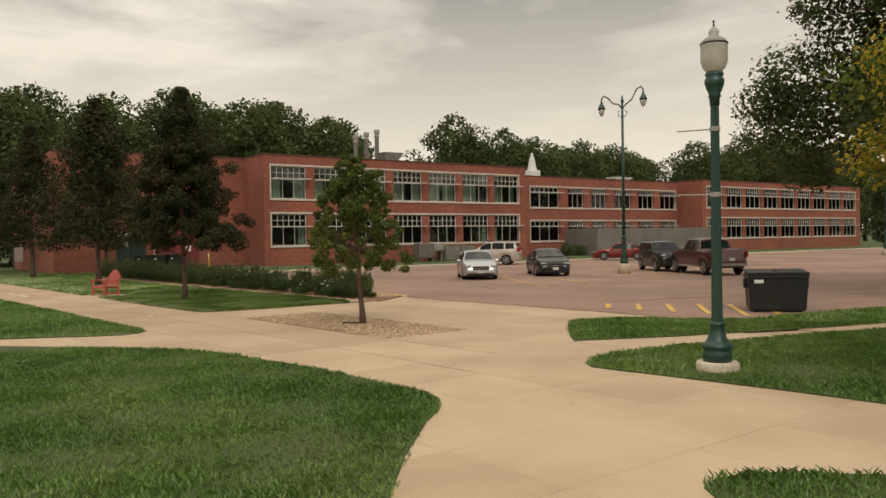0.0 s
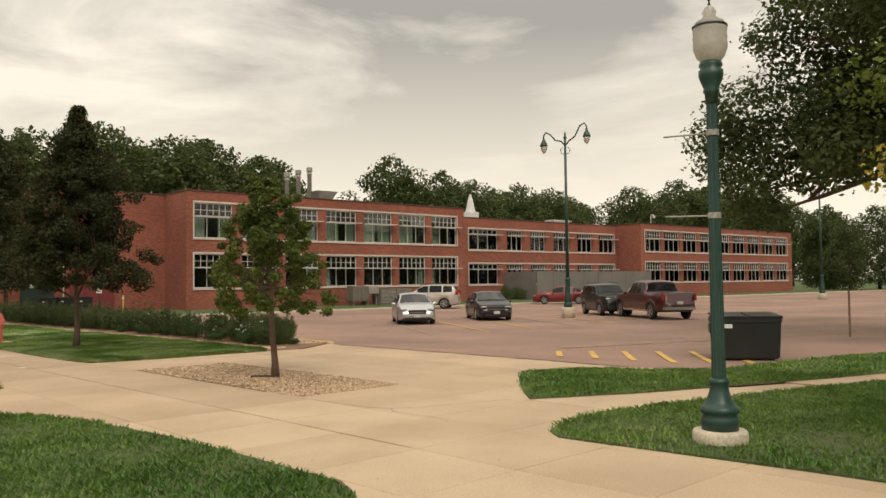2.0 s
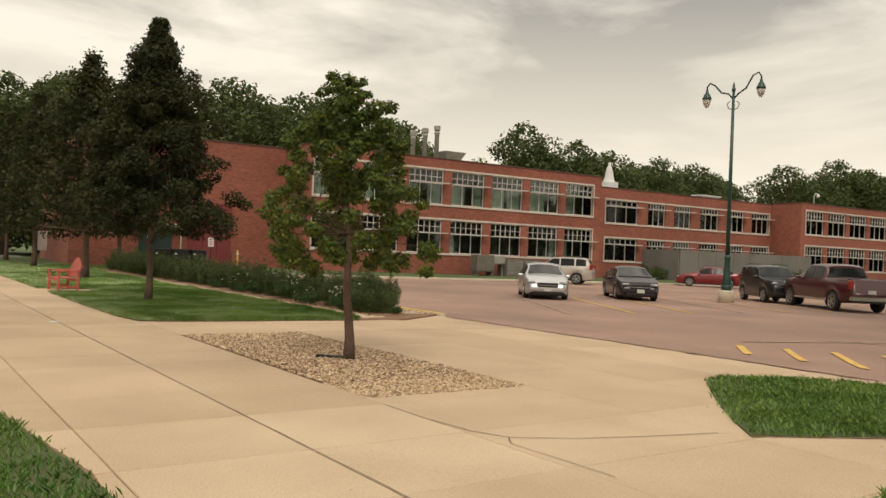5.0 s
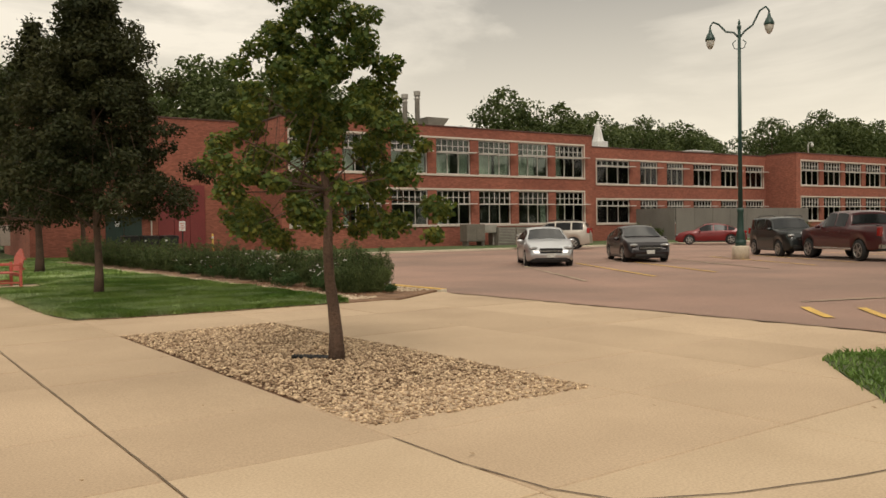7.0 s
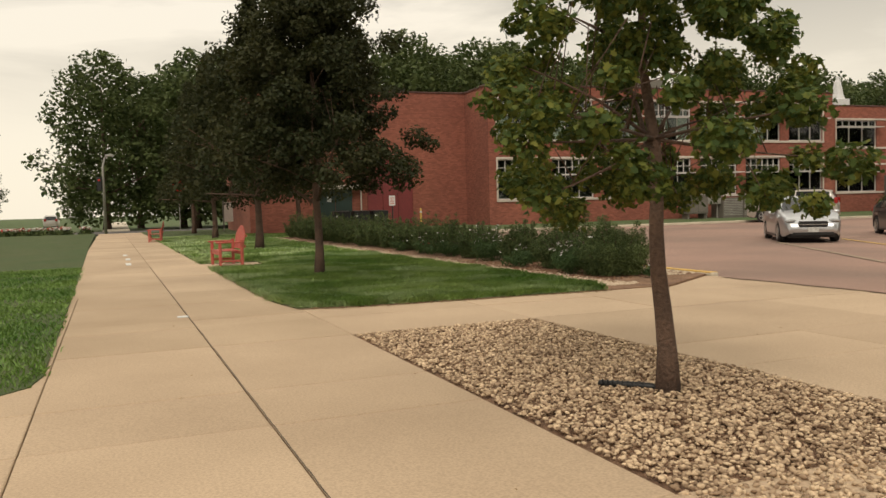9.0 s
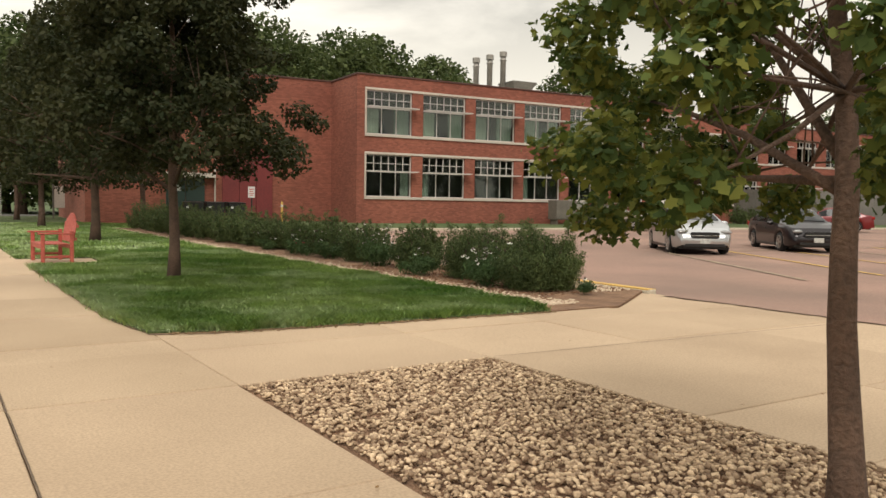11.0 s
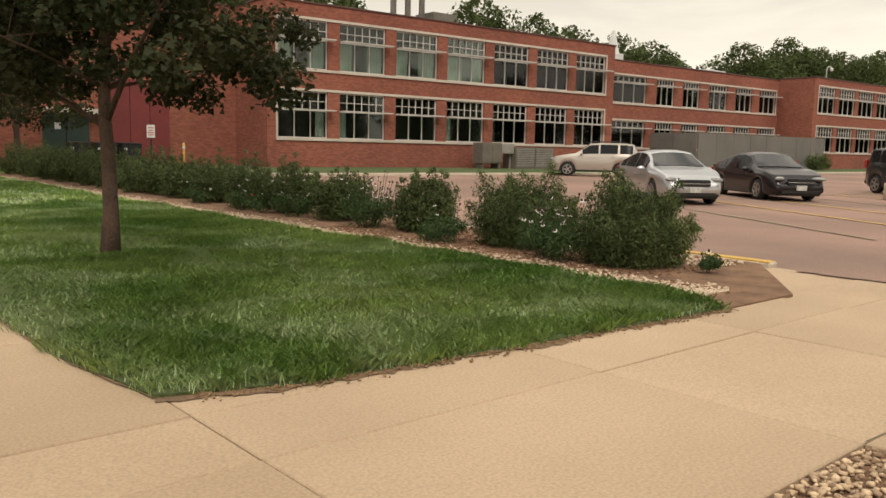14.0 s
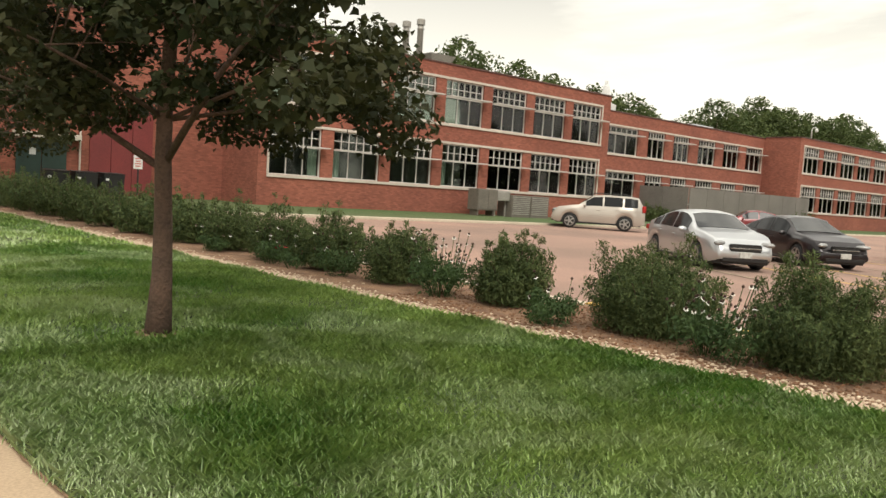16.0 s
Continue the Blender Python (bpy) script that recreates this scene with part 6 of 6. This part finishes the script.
def stones(name, pts, sizes, material, parent, label, seed):
    rng = np.random.default_rng(seed)
    vs, fs, off = [], [], 0
    for (x, y, z), s in zip(pts, sizes):
        v, f = SHAPES[int(rng.integers(len(SHAPES)))]
        m = np.array(Euler((rng.uniform(-0.5, 0.5), rng.uniform(-0.5, 0.5), rng.uniform(0, 6.28))).to_matrix())
        vs.append(v @ m.T * s + np.array((x, y, z)))
        fs.append(f + off)
        off += len(v)
    return tagged(soup(name, np.concatenate(vs), np.concatenate(fs), material, parent), label, "" if parent else "gravel", kind="stuff")


bed = tagged(obj("gravel_bed", prism(bmesh.new(), [site(BED_U[0], BED_V[0]), site(BED_U[1], BED_V[0]), site(BED_U[1], BED_V[1]), site(BED_U[0], BED_V[1])], -0.12, -0.02), M_MULCH), "bed of tan and brown river gravel round the young maple", "gravel bed", kind="structure")
rng = np.random.default_rng(8)
n = 17000
gu, gv = rng.uniform(BED_U[0] + 0.02, BED_U[1] - 0.02, n), rng.uniform(BED_V[0] + 0.02, BED_V[1] - 0.02, n)
gs = rng.uniform(0.0095, 0.024, n)
gz = -0.012 + rng.uniform(0, 0.022, n) + 0.02 * np.exp(-((gu - 2.6) ** 2 + (gv - 0.2) ** 2))
near = (gu < 2.1) & (gv > 1.9)
keep = np.where(near)[0][:300]
rest = np.setdiff1d(np.arange(n), keep)
stones("gravel", [(*site(gu[i], gv[i]), gz[i]) for i in rest], gs[rest], M_PEBBLE, bed, "tan and brown river gravel", 3)
proto = []
for v, f in SHAPES:
    me = bpy.data.meshes.new("stone")
    me.from_pydata(v.tolist(), [], f.tolist())
    me.materials.append(M_PEBBLE1)
    proto.append(me)
for i in keep:
    o = new("stone", proto[int(i) % 6])
    o.parent = bed
    x, y = site(gu[i], gv[i])
    s = float(gs[i])
    o.matrix_basis = pose(x, y, float(gz[i]), random.uniform(-30, 30), random.uniform(-30, 30), random.uniform(0, 360)) @ Matrix.Diagonal((s, s, s, 1))

n = 5200
cu = 5.93 + np.abs(rng.normal(0, 0.21, n))
cv = 5.7 + 27 * rng.uniform(0, 1, n) ** 1.7
stones("limestone_chips", [(*site(a, b), 0.015) for a, b in zip(cu, cv)], rng.uniform(0.009, 0.026, n), M_CHIP, None, "pale limestone chips edging the shrub bed", 5)
n = 700
cu, cv = rng.uniform(7.5, 8.2, n), rng.uniform(6.5, 9.5, n)
stones("limestone_chips", [(*site(a, b), 0.015) for a, b in zip(cu, cv)], rng.uniform(0.015, 0.035, n), M_CHIP, None, "pale limestone chips at the end of the shrub bed", 6)
n = 2200
M_BARKCHIP = mat("bark_chip", (0.24, 0.12, 0.06), (0.12, 0.06, 0.03), rough=1, rnd=0.8, isl=True)
cu, cv = rng.uniform(6.1, 8.1, n), rng.uniform(5.6, 12, n)
ok = ~((cv < 6.5) & (cu > 6.4))
stones("bark_chips", [(*site(a, b), 0.014) for a, b in zip(cu[ok], cv[ok])], rng.uniform(0.01, 0.03, ok.sum()), M_BARKCHIP, None, "brown bark chips on the shrub bed", 7)


# ---- ragged edges and cracks ----
M_DIRT = mat("bare_edge_dirt", (0.24, 0.145, 0.08), (0.16, 0.10, 0.055), rough=1.0, big=3, fine=60, bump=0.8, dist=0.01)
M_STRIP = mat("limestone_chip_strip", (0.58, 0.45, 0.31), (0.32, 0.22, 0.14), rough=1.0, big=9, fine=55, bump=0.9, dist=0.02)
M_CRACK = mat("dark_crack", (0.16, 0.115, 0.078), rough=1.0)


def ribbon(name, pts, lo, hi, z, material, label, seed, step=0.05, wobble=0.0):
    """A ragged strip along a line, between two offsets from it that wander."""
    rr = random.Random(seed)
    line_pts = []
    for (xa, ya), (xb, yb) in zip(pts, pts[1:]):
        k = max(1, int(math.hypot(xb - xa, yb - ya) / step))
        line_pts += [(xa + (xb - xa) * i / k, ya + (yb - ya) * i / k) for i in range(k)]
    line_pts.append(pts[-1])
    b = bmesh.new()
    row = []
    a, c, w = rr.uniform(*lo), rr.uniform(*hi), 0.0
    for i, (x, y) in enumerate(line_pts):
        x1, y1 = line_pts[min(i + 1, len(line_pts) - 1)]
        x0, y0 = line_pts[max(i - 1, 0)]
        d = Vector((x1 - x0, y1 - y0)).normalized()
        n = Vector((-d.y, d.x))
        a = 0.6 * a + 0.4 * rr.uniform(*lo)
        c = 0.6 * c + 0.4 * rr.uniform(*hi)
        w = 0.8 * w + rr.uniform(-wobble, wobble)
        row.append([b.verts.new((x + n.x * (q + w), y + n.y * (q + w), z)) for q in (a, c)])
    for p, q in zip(row, row[1:]):
        b.faces.new((p[0], q[0], q[1], p[1]))
    bmesh.ops.recalc_face_normals(b, faces=b.faces)
    if b.faces[:][0].normal.z < 0:
        bmesh.ops.reverse_faces(b, faces=b.faces)
    return tagged(obj(name, b, material), label, "ground edge", kind="structure")


ribbon("edge_dirt", [site(1.45, 5.74), site(2.12, 5.53), site(3.5, 5.42), site(5.6, 5.3)], (-0.13, 0.03), (0.03, 0.08), 0.0045, M_DIRT, "bare brown dirt along the lawn edge", 1)
ribbon("edge_dirt", [site(1.3, 14.0), site(1.28, 8.0), site(1.32, 6.6), site(1.45, 5.74)], (-0.02, 0.01), (0.01, 0.04), 0.0095, M_DIRT, "bare brown dirt along the lawn edge", 2)
ribbon("edge_dirt", ISLAND[-4:] + ISLAND[:1], (-0.06, 0.0), (0.02, 0.05), 0.0075, M_DIRT, "bare brown dirt along the lawn edge", 3)
ribbon("edge_dirt", LAWN_SOUTH[:8], (-0.05, 0.0), (0.02, 0.05), 0.0075, M_DIRT, "bare brown dirt along the lawn edge", 5)
ribbon("chip_strip", [site(6.1, 33), site(5.97, 20), site(5.92, 6.3)], (-0.03, 0.03), (0.1, 0.34), 0.017, M_STRIP, "pale limestone chip strip between lawn and shrub bed", 12, 0.09)
ribbon("edge_dirt", [(2.28 + 0.12 * math.cos(k * 0.45), 10.8 + 0.12 * math.sin(k * 0.45)) for k in range(15)], (-0.12, -0.02), (0.02, 0.06), 0.034, M_DIRT, "bare brown ring round the maple trunk", 6)
ribbon("asphalt_edge", [site(8.33, -3.6), site(8.33, 6.0)], (-0.06, 0.0), (0.0, 0.2), -0.011, M_ASPH, "crumbled asphalt lip over the concrete edge", 31, 0.09)
ribbon("crack", [(1.63, -2.5), (1.67, -3.16), (1.77, -3.74), (1.92, -4.03), (2.39, -4.25), (2.98, -4.4), (3.66, -4.53)], (-0.008, -0.003), (0.003, 0.008), 0.005, M_CRACK, "dark curved joint in the concrete", 7, 0.06, 0.002)
ribbon("crack", [(1.92, -4.03), (1.81, -4.21), (1.85, -4.62), (1.9, -5.2)], (-0.005, -0.002), (0.002, 0.006), 0.005, M_CRACK, "fine crack in the concrete", 8, 0.06, 0.006)
for k, (u0, v0, u1, v1) in enumerate(((0.18, -6.2, 0.18, 16.0), (3.5, 3.46, 8.2, 3.2))):
    ribbon("crack", [site(u0, v0), site(u1, v1)], (-0.006, -0.002), (0.002, 0.006), 0.0055, M_CRACK, "dark dirt-filled joint in the concrete", 20 + k, 0.05, 0.0015)
n = 900
M_LITTER = mat("leaf_litter", (0.30, 0.20, 0.10), (0.14, 0.08, 0.04), rough=1, rnd=0.8, isl=True, bump=0)
lu = rng.uniform(1.6, 5.7, n)
lv = np.interp(lu, [1.45, 2.12, 3.5, 5.6], [5.72, 5.52, 5.41, 5.3]) - np.abs(rng.normal(0, 0.05, n)) + 0.02
stones("edge_litter", [(*site(a, b), 0.008) for a, b in zip(lu, lv)], rng.uniform(0.004, 0.014, n), M_LITTER, None, "dry leaf litter and crumbs along the lawn edge", 9)
